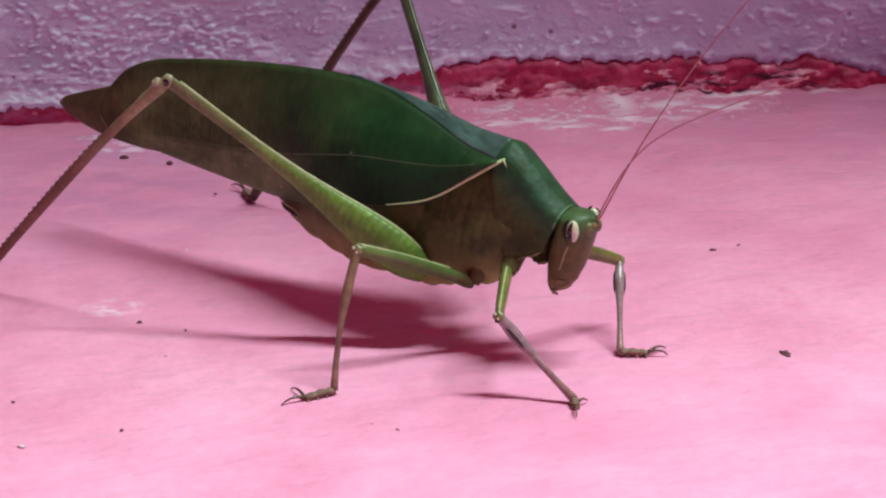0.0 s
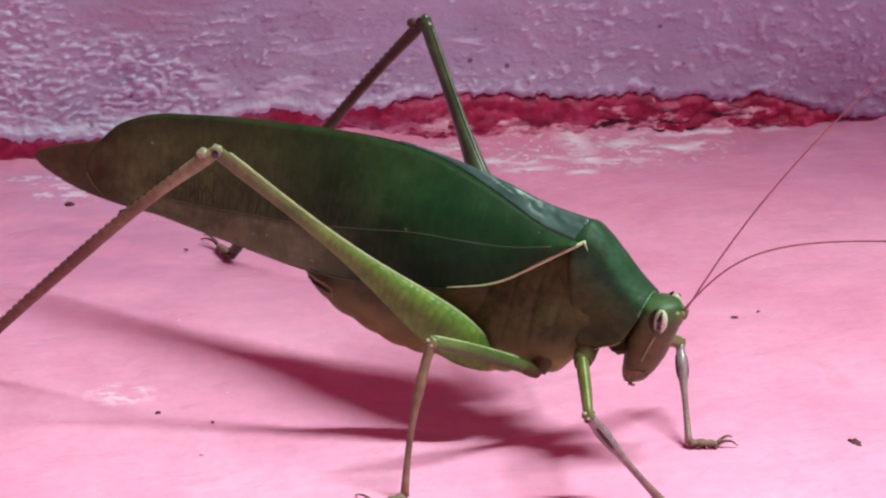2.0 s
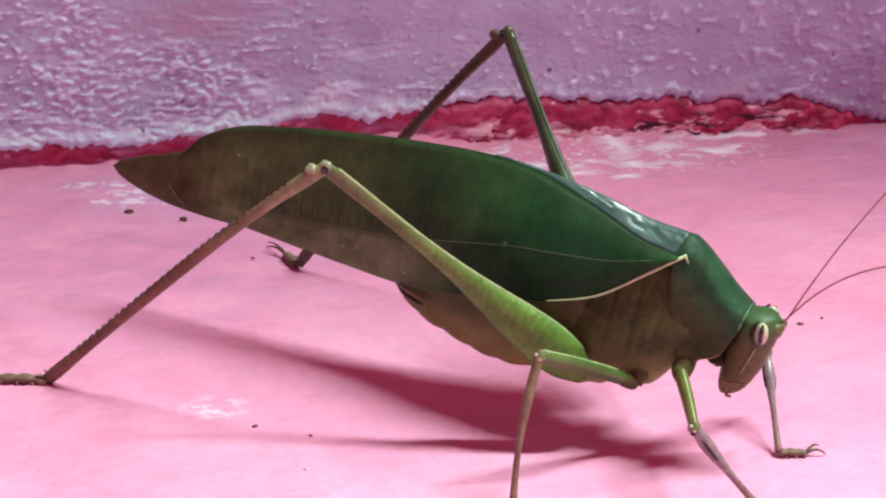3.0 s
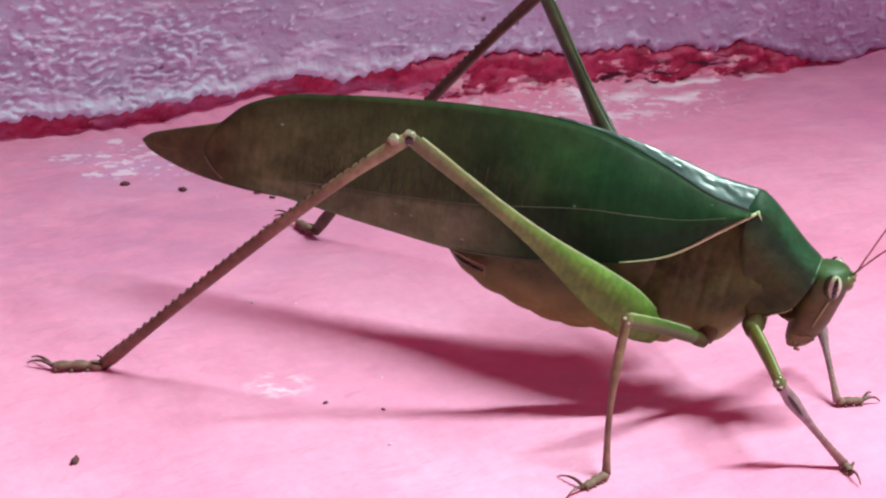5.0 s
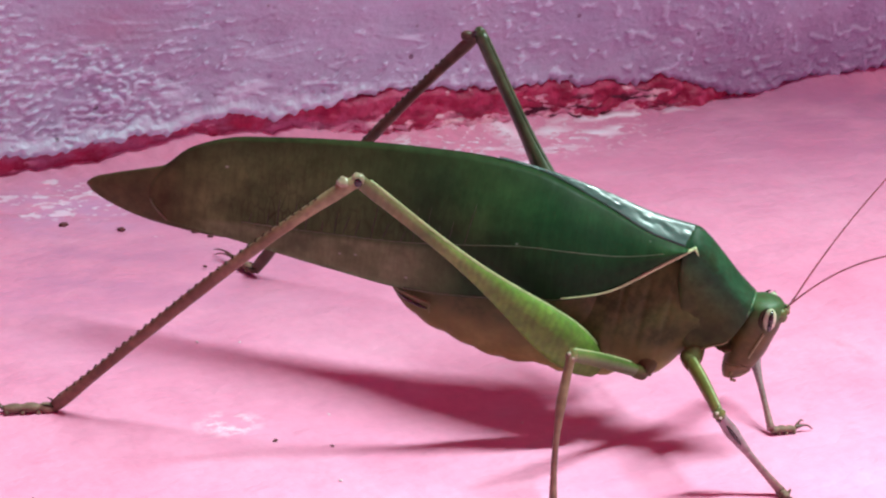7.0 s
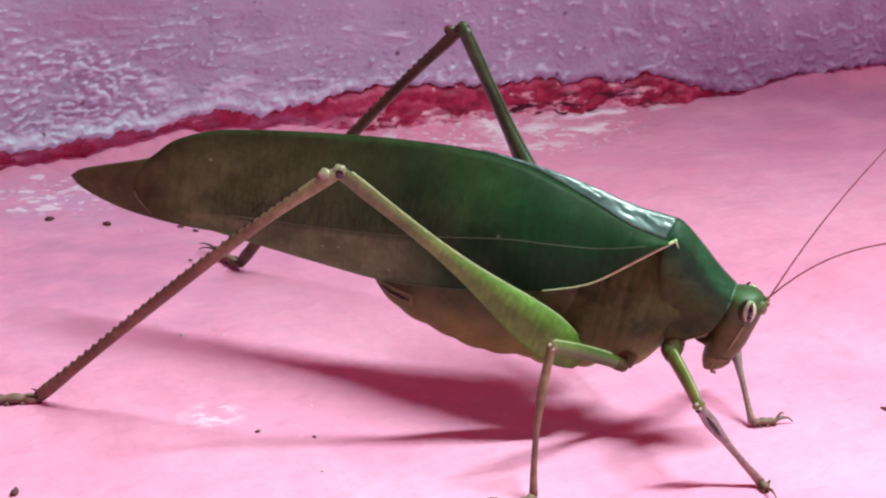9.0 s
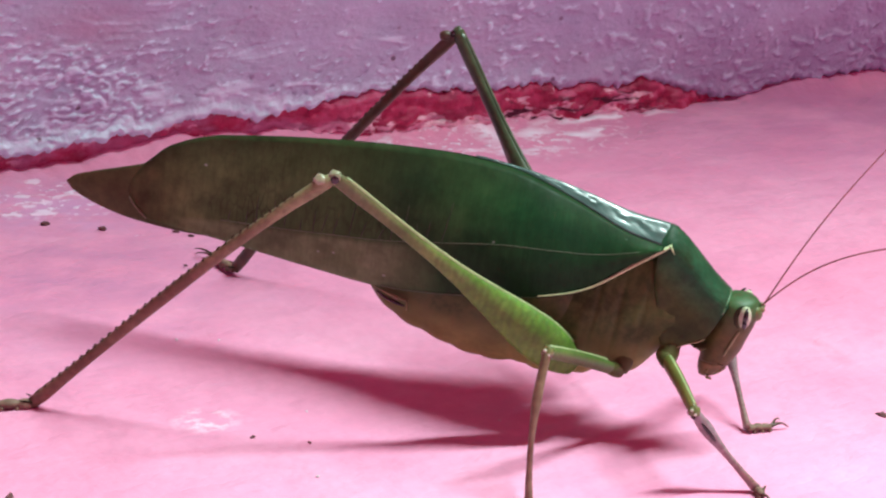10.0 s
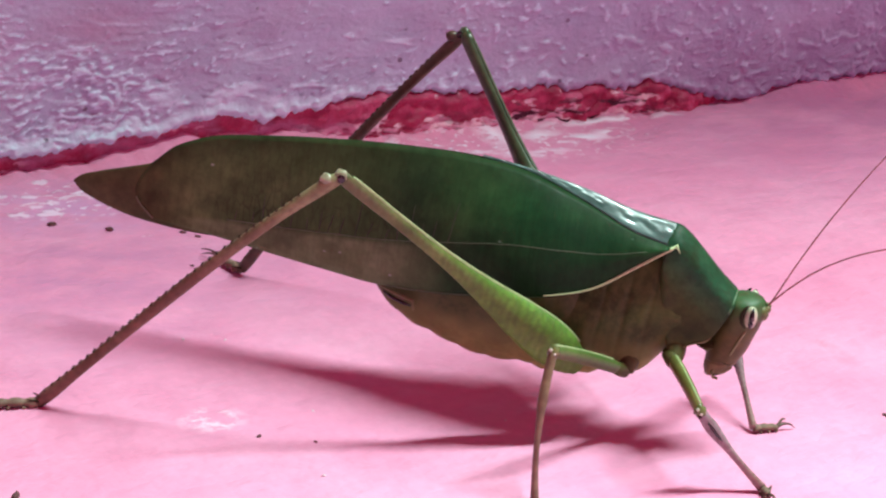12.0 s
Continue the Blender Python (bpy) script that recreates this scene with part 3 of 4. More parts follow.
def build_wall():
    """The rough plaster, which ends in a broken edge over the older paint; it turns back there, and closes behind."""
    xs = graded(-120, 120, -7.2, 8.6, 0.021)
    hs = graded(0, 200, 0.0, 2.1, 0.017)
    verts, faces = [], []
    edges = [edge_at(x) for x in xs]
    wear_light = []
    rows = [(-1, 0.0)] + [(0, h) for h in hs] + [(1, 200.0)]
    for kind, h in rows:
        for x, e in zip(xs, edges):
            if kind:
                verts.append((x, 12.0, 200.0 if kind > 0 else e))
                wear_light.append(0.0)
                continue
            z = e + h * (200.0 - e) / 200.0
            fade = math.exp(-max(h - 8, 0) / 10)
            left = min(1.0, max(0.25, 0.55 - x * 0.09))
            bend = 0.35 * noise.noise(Vector((x * 1.7, z * 1.7, 3.0)))
            field = noise.noise(Vector((x * 0.8 + 0.6 * z, z * 1.1, 14.0)))
            dense = np.interp(x, DENSE_AT, DENSE) + 0.35 * math.exp(-h / 0.7) * left - 0.12 * min(h, 2.0) * max(0.0, 1 - abs(x + 1.0) / 3.5) + 0.8 * field
            dense -= 0.9 * math.exp(-(((x + 4.05) / 0.8) ** 2 + ((z - 1.62) / 0.34) ** 2))
            dense = min(1.0, max(0.0, dense))
            grain = noise.noise(Vector((x * 10.0 + z * 6.0 + bend * 6, z * 21.0 - x * 3.0, 5.0 + x))) + 0.65 * noise.noise(Vector((x * 16.0 - z * 11.0, z * 33.0 + x * 6.0, 7.0 + 2 * z)))
            crest = 0.42 - abs(noise.noise(Vector((x * 3.4 + bend * 3, z * 9.5, 21.0)))) * 1.5
            # lines left by the trowel
            drag = max(0.0, 0.16 - abs(noise.noise(Vector((x * 1.1 + bend * 1.5, z * 10.5 + 0.5 * x, 43.0))))) / 0.16
            drag *= max(0.0, 0.35 + 1.3 * noise.noise(Vector((x * 2.0, z * 5.0, 57.0))))
            fine = min(1.0, max(0.0, (2.0 - x) / 2.5))
            lumps = 0.8 * noise.noise(Vector((x * 6.0 + bend * 4, z * 9.0 + x * 2.0, 31.0))) + 0.3 * grain
            knob = fine * (max(0.0, 0.68 * grain + 0.42 * left * crest - 0.46 + 0.50 * dense) + 0.30 * drag * (0.35 + 0.65 * left)) + (1 - fine) * 0.95 * max(0.0, 0.95 * lumps - 0.20 + 0.3 * dense)
            swell = noise.noise(Vector((x * 1.9 + bend, z * 2.7, 8.0)))
            pit = max(0.0, -0.55 - grain) * (0.3 + 0.7 * fine)
            rise = (0.047 * knob + 0.018 * swell + 0.006 * grain * (0.4 + dense) - 0.05 * pit) * fade
            # bright rim and paler foot: highlight and floor bounce put into the colour mask
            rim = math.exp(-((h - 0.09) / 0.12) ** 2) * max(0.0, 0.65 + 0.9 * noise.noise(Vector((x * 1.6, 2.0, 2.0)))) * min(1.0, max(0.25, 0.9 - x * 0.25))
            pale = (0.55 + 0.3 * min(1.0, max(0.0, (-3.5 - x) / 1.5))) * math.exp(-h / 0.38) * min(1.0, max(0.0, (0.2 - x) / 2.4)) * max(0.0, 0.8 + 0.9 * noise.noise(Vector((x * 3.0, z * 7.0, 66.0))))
            wear_light.append(min(1.0, knob * (2.6 + 0.6 * fine) + 0.5 * rim + pale))
            y = -0.035 - rise
            bulge = 0.016 + 0.014 * min(1.0, max(0.0, (-0.9 - x) / 0.8))
            lip = math.exp(-h / 0.03)
            y = y * (1 - lip) + 0.04 * lip - bulge * math.exp(-((h - 0.08) / 0.07) ** 2)
            verts.append((x, y, z))
    k = len(xs)
    for j in range(len(rows) - 1):
        for i in range(k - 1):
            faces.append((j * k + i, j * k + i + 1, (j + 1) * k + i + 1, (j + 1) * k + i))
    ob = mesh_object("wall_north", verts, faces, PLASTER)
    ob.data.attributes.new("wear_light", "FLOAT", "POINT").data.foreach_set("value", wear_light)
    ob.matrix_world = WALL_POSE
    return tagged(ob, "rough mauve plaster wall with whitewash and painted highlights", "wall", kind="structure")


def build_red_band():
    xs = graded(-14, 12, -8, 9.5, 0.05)
    hs = list(np.linspace(-0.06, 0.75, 26))
    verts, faces = [], []
    for h in hs:
        for x in xs:
            e = edge_at(x)
            lump = noise.fractal(Vector((x * 2.2, h * 3.5, 11.0)), 0.6, 2.0, 4)
            crumb = noise.fractal(Vector((x * 8.0, h * 9.0, 3.0)), 0.6, 2.0, 3)
            right = min(1.0, max(0.0, (x + 1.5) / 0.8)) * min(1.0, max(0.0, (4.9 - x) / 0.6))
            y = 0.05 - 0.15 * right * min(1.0, max(0.0, (e - h + 0.035) / 0.07)) - (0.035 + 0.03 * right) * lump - 0.05 * crumb
            y = max(y, -0.19) + max(0.0, h - e - 0.03) * 2.0
            verts.append((x, y, h))
    k = len(xs)
    for j in range(len(hs) - 1):
        for i in range(k - 1):
            faces.append((j * k + i, j * k + i + 1, (j + 1) * k + i + 1, (j + 1) * k + i))
    ob = mesh_object("trim", verts, faces, RED)
    ob.matrix_world = WALL_POSE
    return tagged(ob, "flaking old red paint along the foot of the wall", "paint band", kind="structure")


def box(lo, hi):
    (a, b, c), (d, e, f) = lo, hi
    v = [(a, b, c), (d, b, c), (d, e, c), (a, e, c), (a, b, f), (d, b, f), (d, e, f), (a, e, f)]
    return v, [(0, 3, 2, 1), (4, 5, 6, 7), (0, 1, 5, 4), (1, 2, 6, 5), (2, 3, 7, 6), (3, 0, 4, 7)]


# unseen walls and ceiling, added to close the room and tint its bounced light
def build_room():
    for name, lo, hi, m in (("wall_south", (-120, -162, -5), (120, -150, 200), ROOM_WALL), ("wall_east", (120, -162, -5), (132, 12, 200), ROOM_WALL),
                            ("wall_west", (-132, -162, -5), (-120, 12, 200), ROOM_WALL), ("ceiling", (-132, -162, 200), (132, 12, 212), CEILING)):
        ob = mesh_object(name, *box(lo, hi), m, False)
        ob.matrix_world = WALL_POSE
        tagged(ob, "unseen pink ceiling that reddens the bounced light" if name == "ceiling" else "unseen deep pink wall that reddens the bounced light", name.split("_")[0], kind="structure")


build_floor(), build_wall(), build_red_band(), build_room()


# ---------------------------------------------------------------- the katydid; u ahead, v to its left, z up, cm from the floor under its head
katydid = new("katydid")
katydid.matrix_world = pose(2.465 * CM, -2.40 * CM, 0, 0, 0, -15.3)
tagged(katydid, "large leaf-green katydid with brown shins standing on pink floor", "insect")

CREST = [(-6.05, 1.345), (-6.02, 1.375), (-5.82, 1.47), (-5.56, 1.56), (-5.36, 1.64), (-5.16, 1.83), (-5.0, 1.92), (-4.8, 2.0), (-4.4, 2.08), (-3.7, 2.18),
         (-3.05, 2.24), (-2.5, 2.26), (-2.0, 2.215), (-1.5, 2.12), (-1.08, 2.015), (-0.74, 1.975)]
# lower edge of a folded fore wing: u, half width, z
HEM = [(-5.5, 0.05, 1.16), (-5.2, 0.07, 1.13), (-4.7, 0.09, 1.10), (-4.2, 0.11, 1.05), (-3.7, 0.15, 1.015), (-3.16, 0.21, 0.995), (-2.6, 0.37, 1.09), (-2.1, 0.45, 1.20),
       (-1.64, 0.46, 1.30), (-1.33, 0.36, 1.39), (-1.0, 0.25, 1.62), (-0.76, 0.175, 1.80)]
# side ridge where the flat back of the wing turns down: u, half width, z below the crest
RIDGE = [(-5.5, 0.010, 0.012), (-2.6, 0.012, 0.012), (-2.05, 0.018, 0.016), (-1.7, 0.055, 0.055), (-1.4, 0.105, 0.09), (-1.08, 0.155, 0.125), (-0.76, 0.175, 0.15)]


def wing_point(u, w, side):
    """A point of the side field: w runs from the ridge (0) to the hem (1)."""
    u_ = np.array([u])
    top = float(smooth_at(CREST, u_)[0]) - float(smooth_at(RIDGE, u_, 2)[0])
    rv = float(smooth_at(RIDGE, u_)[0])
    hv, hz = float(smooth_at(HEM, u_)[0]), float(smooth_at(HEM, u_, 2)[0])
    bulge = 0.02 + 0.11 * math.exp(-(((u + 2.1) / 1.3) ** 2))
    v = rv + (hv - rv) * (w ** 0.8) + bulge * math.sin(math.pi * min(1, w))
    return (u, side * v, top + (hz - top) * w)


def build_wing(side):
    us = np.linspace(-5.46, -0.76, 100)
    rows = []
    for u in us:
        row = []
        for w in np.linspace(0, 1, 22):
            # the rear end is rounded
            back = 0.16 * (abs(2 * w - 0.9) ** 2.2) * max(0.0, (-4.9 - u) / 0.56)
            row.append(wing_point(u + back, w, side))
        rows.append(row)
    name = "right_fore_wing" if side < 0 else "left_fore_wing"
    wing = part(name, loft(rows if side < 0 else [r[::-1] for r in rows], closed=False), WING, katydid, "dark green leaf-like folded fore wing")
    field = []
    for u in us:
        down = np.linspace(0, 1, 22) - (0.80 - 0.38 * (u + 4.6) / 3.65)
        field += list(down if side < 0 else down[::-1])
    wing.data.attributes.new("field", "FLOAT", "POINT").data.foreach_set("value", field)
    thick = wing.modifiers.new("thickness", "SOLIDIFY")
    thick.thickness, thick.offset = 0.006 * CM, -1
    edge = [tuple(Vector(wing_point(us[0] + 0.16 * abs(2 * w - 0.9) ** 2.2, w, side)) + Vector((0, side * 0.004, 0))) for w in np.linspace(0.62, 0.98, 20)]
    part("tip_edge", tube(edge, [0.009] * 20, 6), TIP_TAN, wing, "pale rear edge of the wing")
    # flat back field, crinkled and shiny
    rows = []
    for u in np.linspace(-2.45, -0.74, 120):
        u_ = np.array([u])
        top, drop, rv = float(smooth_at(CREST, u_)[0]), float(smooth_at(RIDGE, u_, 2)[0]), float(smooth_at(RIDGE, u_)[0])
        row = []
        for k in range(12):
            w = k / 11
            wrinkle = (0.011 * noise.noise(Vector((u * 6, w * 2.5, 1.0 + side))) + 0.007 * noise.noise(Vector((u * 11, w * 9, 3.0 + side))) + 0.004 * noise.noise(Vector((u * 26, w * 14, 7.0 + side)))) * math.sin(math.pi * w) * (1.45 - 1.3 * w)
            row.append((u, side * (0.004 + rv * w), top - drop * w ** 1.15 + wrinkle + 0.004))
        rows.append(row)
    field = part("back_field", loft(rows if side < 0 else [r[::-1] for r in rows], closed=False), DORSAL, wing, "shiny crinkled back of the wing")
    thick = field.modifiers.new("thickness", "SOLIDIFY")
    thick.thickness, thick.offset = 0.008 * CM, -1
    # cream vein down the front edge, and fainter long veins
    vein = [tuple(Vector(wing_point(u, 0.975, side)) + Vector((0, side * 0.016, 0.004))) for u in np.linspace(-0.76, -1.72, 24)]
    part("front_vein", tube([(-0.70, side * 0.165, 1.845)] + vein, [0.012] + [0.0165 * (1 - 0.65 * i / 23) for i in range(24)], 8), CREAM, wing, "cream front vein")
    for lo, hi, w0, w1, r in ((-4.6, -0.95, 0.80, 0.42, 0.0050), (-3.1, -1.7, 0.99, 0.99, 0.006)):
        run = [wing_point(u, w0 + (w1 - w0) * i / 39, side) for i, u in enumerate(np.linspace(lo, hi, 40))]
        part("long_vein", tube(run, [r * (1.15 - 0.7 * i / 39) for i in range(40)], 6), VEIN, wing, "faint long vein")
    # cross veins, from the middle of the side field down to the long vein
    draw = random.Random(31)
    for i in range(17):
        u = -4.5 + 0.118 * i + draw.uniform(-0.035, 0.035)
        w_low = 0.80 - 0.38 * (u + 4.6) / 3.65
        w_top = w_low - draw.uniform(0.08, 0.33)
        lean = draw.uniform(0.0, 0.05)
        run = [tuple(Vector(wing_point(u + lean * (1 - f), w_top + (w_low - w_top) * f, side)) + Vector((0, side * 0.001, 0))) for f in np.linspace(0, 1, 7)]
        part("cross_vein", tube(run, [0.001, 0.003, 0.0042, 0.0045, 0.0045, 0.0042, 0.003], 5), DARK_VEIN, wing)


def build_hind_wing():
    low = [(-6.05, 1.325), (-6.02, 1.285), (-5.95, 1.240), (-5.8, 1.178), (-5.59, 1.118), (-5.23, 1.070), (-4.6, 1.075), (-4.0, 1.22)]
    rings = []
    for u in np.linspace(-6.05, -4.0, 40):
        u_ = np.array([u])
        top = float(smooth_at(CREST, u_)[0]) - 0.05 * min(1, max(0, (u + 5.4) / 0.2))
        bottom = float(smooth_at(low, u_)[0])
        half = 0.010 + 0.05 * min(1.0, (u + 6.05) / 0.9) ** 0.6
        mid, tall = (top + bottom) / 2, max((top - bottom) / 2, 0.004)
        rings.append([(u, half * math.sin(a) * (1 - 0.5 * abs(math.cos(a))), mid + tall * math.cos(a)) for a in np.linspace(0, 2 * math.pi, 20, endpoint=False)])
    part("hind_wing", loft(rings), TAIL, katydid, "pointed brown tip of folded hind wings")


def build_trunk():
    belly = [(-3.25, 0.93), (-3.08, 0.75), (-2.92, 0.65), (-2.65, 0.56), (-2.39, 0.485), (-2.13, 0.455), (-1.84, 0.475), (-1.6, 0.48), (-1.2, 0.52)]
    rings = []
    for u in np.linspace(-3.25, -1.2, 90):
        b = float(smooth_at(belly, np.array([u]))[0])
        seg = abs(math.sin(math.pi * (u + 3.25) / 0.27))
        half = (0.10 + 0.32 * min(1, (u + 3.25) / 1.1) ** 0.8) * (0.965 + 0.035 * seg) * (1 - 0.5 * max(0, (u + 1.75) / 0.55) ** 1.5)
        top = 1.25 + 0.35 * min(1, (u + 3.25) / 1.0)
        b += 0.016 * (1 - seg)
        mid, tall = (top + b) / 2, (top - b) / 2
        rings.append([(u, half * math.copysign(abs(math.sin(a)) ** 0.9, math.sin(a)), mid + tall * math.cos(a)) for a in np.linspace(0, 2 * math.pi, 28, endpoint=False)])
    abdomen = part("abdomen", loft(rings), BELLY, katydid, "pale green ringed abdomen")
    # short blade at the tail end
    part("ovipositor", limb((-2.85, -0.20, 0.90), (-3.22, -0.10, 1.0), [(0, 0.055), (0.5, 0.05), (1, 0.008)], 10, 10, 0, (0, 0, 1), 0.5), FOOT, abdomen, "short brown egg-laying blade")
    part("slit", tube([(-3.14, -0.16, 0.925), (-3.05, -0.215, 0.905), (-2.93, -0.265, 0.895), (-2.86, -0.285, 0.89)], [0.006, 0.016, 0.017, 0.008], 8), BLACK, abdomen, "dark slit at the tail end")
    part("tail_plate", tube([(-3.16, -0.15, 0.965), (-3.02, -0.235, 0.955), (-2.84, -0.30, 0.945), (-2.83, -0.305, 0.86)], [0.008, 0.012, 0.012, 0.009], 8), FACE, abdomen, "pale edge of the tail plate")
    chest = [(-1.75, 0.46), (-1.38, 0.47), (-1.15, 0.55), (-0.9, 0.59), (-0.77, 0.68), (-0.66, 0.85), (-0.5, 0.95), (-0.3, 1.02)]
    rings = []
    for u in np.linspace(-1.75, -0.3, 110):
        b = float(smooth_at(chest, np.array([u]))[0]) + 0.012 * math.sin(u * 31)
        top = 1.75 - 0.35 * max(0, (u + 0.8) / 0.5)
        half = 0.38 - 0.125 * max(0, (u + 1.25) / 0.75) ** 0.8
        mid, tall = (top + b) / 2, (top - b) / 2
        ring = []
        for a in np.linspace(0, 2 * math.pi, 32, endpoint=False):
            g = 1 + 0.03 * noise.noise(Vector((u * 4, math.cos(a) * 2.5, math.sin(a) * 2.5))) + 0.055 * noise.noise(Vector((u * 13, math.cos(a) * 3, math.sin(a) * 3 + 5)))
            g -= sum(0.045 * math.exp(-(((u - at - 0.05 * math.cos(a)) / 0.022) ** 2)) for at in (-0.84, -1.05, -1.24))
            slim = 1 - (0.42 - 0.12 * min(1.0, max(0.0, (u + 1.1) / 0.3))) * max(0.0, math.cos(a) + 0.15)
            ring.append((u, half * slim * g * math.copysign(abs(math.sin(a)) ** 0.75, math.sin(a)), mid + tall * math.cos(a)))
        rings.append(ring)
    part("thorax", loft(rings), FLANK, katydid, "olive brown side of the thorax")
    # saddle-shaped shield behind the head
    top = [(-0.80, 1.965), (-0.72, 1.972), (-0.62, 1.91), (-0.5, 1.80), (-0.3, 1.60), (-0.14, 1.465)]
    hem = [(-0.80, 1.55), (-0.72, 1.25), (-0.62, 1.0), (-0.5, 0.955), (-0.35, 1.01), (-0.2, 1.06), (-0.14, 1.10)]
    rows = []
    for u in np.linspace(-0.80, -0.14, 34):
        t, h = float(smooth_at(top, np.array([u]))[0]), float(smooth_at(hem, np.array([u]))[0])
        f = (u + 0.8) / 0.66
        wide = float(np.interp(f, (0, 0.12, 0.4, 1), (0.236, 0.268, 0.276, 0.226)))
        row = []
        for k in range(-16, 17):
            q, s = abs(k) / 16, math.copysign(1, k)
            keel, drop = (0.175 + 0.005 * f, 0.125) if s < 0 else (0.205 + 0.005 * f, 0.085)
            if q < 0.3:
                v, z = keel * q / 0.3, t - drop * (1 - 0.35 * f) * (q / 0.3) ** 1.25
            else:
                w = (q - 0.3) / 0.7
                v, z0 = keel + (wide - keel) * (1 - (1 - min(1, w * 1.1)) ** 1.6) - 0.06 * max(0, w - 0.6), t - drop * (1 - 0.35 * f)
                z = z0 + (h - z0) * w
            row.append((u - 0.14 * f * max(0.0, q - 0.25) / 0.75, s * v, z))
        rows.append(row)
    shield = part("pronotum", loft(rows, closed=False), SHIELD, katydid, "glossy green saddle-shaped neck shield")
    shield.data.set_sharp_from_angle(angle=radians(70))
    thick = shield.modifiers.new("thickness", "SOLIDIFY")
    thick.thickness, thick.offset = 0.006 * CM, 1
    for s in (-1, 1):
        rim = [(r[16 + 16 * s][0], r[16 + 16 * s][1] + s * 0.004, r[16 + 16 * s][2]) for r in rows[16::2]]
        part("lobe_rim", tube(rim, [0.006] * len(rim), 6), PALE_FRINGE, shield, "pale lower rim of the shield")
        run = [(-0.72 + 0.10 * i / 7, s * (0.175 + 0.002 * i), 1.842 - 0.0115 * i ** 1.35) for i in range(5)]
        part("shoulder_line", tube(run, [0.013 - 0.0022 * i for i in range(5)], 8), CREAM, shield, "pale shoulder line")


def build_head():
    rows = [(1.470, -0.05, 0.04, 0.04), (1.455, -0.05, 0.11, 0.10), (1.42, -0.06, 0.155, 0.16), (1.36, -0.06, 0.175, 0.195), (1.25, -0.075, 0.18, 0.215), (1.1, -0.115, 0.178, 0.205),
            (0.97, -0.142, 0.168, 0.18), (0.86, -0.165, 0.148, 0.15), (0.77, -0.185, 0.128, 0.12), (0.70, -0.20, 0.092, 0.085)]
    table = np.array(rows[::-1])
    rings = []
    for z in np.linspace(0.70, 1.470, 44):
        c, hu, hv = (float(smooth_at(table, np.array([z]), k)[0]) for k in (1, 2, 3))
        tilt = 0.30 * min(1.0, max(0.0, (0.95 - z) / 0.22))
        rings.append([(c + hu * math.cos(a), hv * math.sin(a), z + tilt * hu * math.cos(a)) for a in np.linspace(0, 2 * math.pi, 26, endpoint=False)])
    cut = 8
    head = part("head", loft(rings[cut:]), HEAD, katydid, "green head with white-rimmed eyes")
    part("jaws", loft(rings[:cut + 1]), JAW, head, "brownish jaws")
    lip = [(-0.075, -0.075, 0.800), (-0.125, -0.088, 0.765), (-0.175, -0.085, 0.742), (-0.215, -0.070, 0.738)]
    for s in (-1, 1):
        part("lip", tube([(u, -s * v, z) for u, v, z in lip], [0.010, 0.018, 0.018, 0.010], 8), FACE, head, "pale lip")
        part("jaw_seam", tube([(-0.235, s * 0.128, 0.93), (-0.19, s * 0.150, 0.885), (-0.14, s * 0.142, 0.85), (-0.09, s * 0.118, 0.83)], [0.003, 0.006, 0.006, 0.003], 6), SUTURE, head, "dark seam above the jaws")
    part("throat", blob((-0.36, 0, 1.00), (0.15, 0.205, 0.045), 10, 20, 0.6, 4.0), FLANK, head, "olive ragged throat")
    seam = [(-0.150 - 0.055 * (1 - math.cos(a)), 0.212 * math.sin(a), 1.262 + 0.210 * math.cos(a)) for a in np.linspace(-1.25, 1.25, 26)]
    part("collar", tube(seam, [0.010] * 26, 8), PALE_GREEN, head, "thin pale collar behind the head")
    part("crown_point", limb((0.04, 0, 1.40), (0.135, 0, 1.375), [(0, 0.06), (0.6, 0.04), (1, 0.012)], 8, 10), HEAD, head)
    for s in (-1, 1):
        part("eye", blob((0.0, s * 0.185, 1.335), (0.056, 0.052, 0.100), 12, 18), EYE, head, "cream eye with a black upright band")
        band = [(0.008, s * (0.190 + 0.062 * math.cos(a)), 1.335 + 0.096 * math.sin(a)) for a in np.linspace(-1.35, 1.35, 11)]
        part("eye_band", tube(band, [0.006, 0.011, 0.016, 0.020, 0.022, 0.023, 0.022, 0.020, 0.016, 0.011, 0.006], 8), BLACK, head, "black band of the eye")
        rim = [(-0.006 - 0.068 * math.cos(a), s * 0.202, 1.335 + 0.112 * math.sin(a)) for a in np.linspace(-1.2, 1.2, 13)]
        part("eye_rim", tube(rim, [0.006 + 0.014 * math.sin(math.pi * i / 12) for i in range(13)], 8), SUTURE, head, "dark rim behind the eye")
        cheek = [(-0.025 - 0.085 * i / 9, s * (0.216 - 0.016 * (i / 9) ** 2), 1.21 - 0.25 * i / 9) for i in range(10)]
        part("cheek_stripe", tube(cheek, [0.010 * (1 - 0.4 * i / 9) for i in range(10)], 8), PALE_FRINGE, head, "cream cheek stripe")
        palp = [(-0.20, s * 0.09, 0.80), (-0.235, s * 0.11, 0.74), (-0.215, s * 0.10, 0.69), (-0.18, s * 0.08, 0.675)]
        part("palp", tube(palp, [0.02, 0.018, 0.017, 0.012], 8), FACE, head)
        base = part("feeler_base", limb((0.05, s * 0.075, 1.325), (0.135, s * 0.055, 1.355), [(0, 0.062), (0.35, 0.066), (0.75, 0.058), (1, 0.032)], 12, 14), SCAPE, head, "knobbly olive base of a feeler")
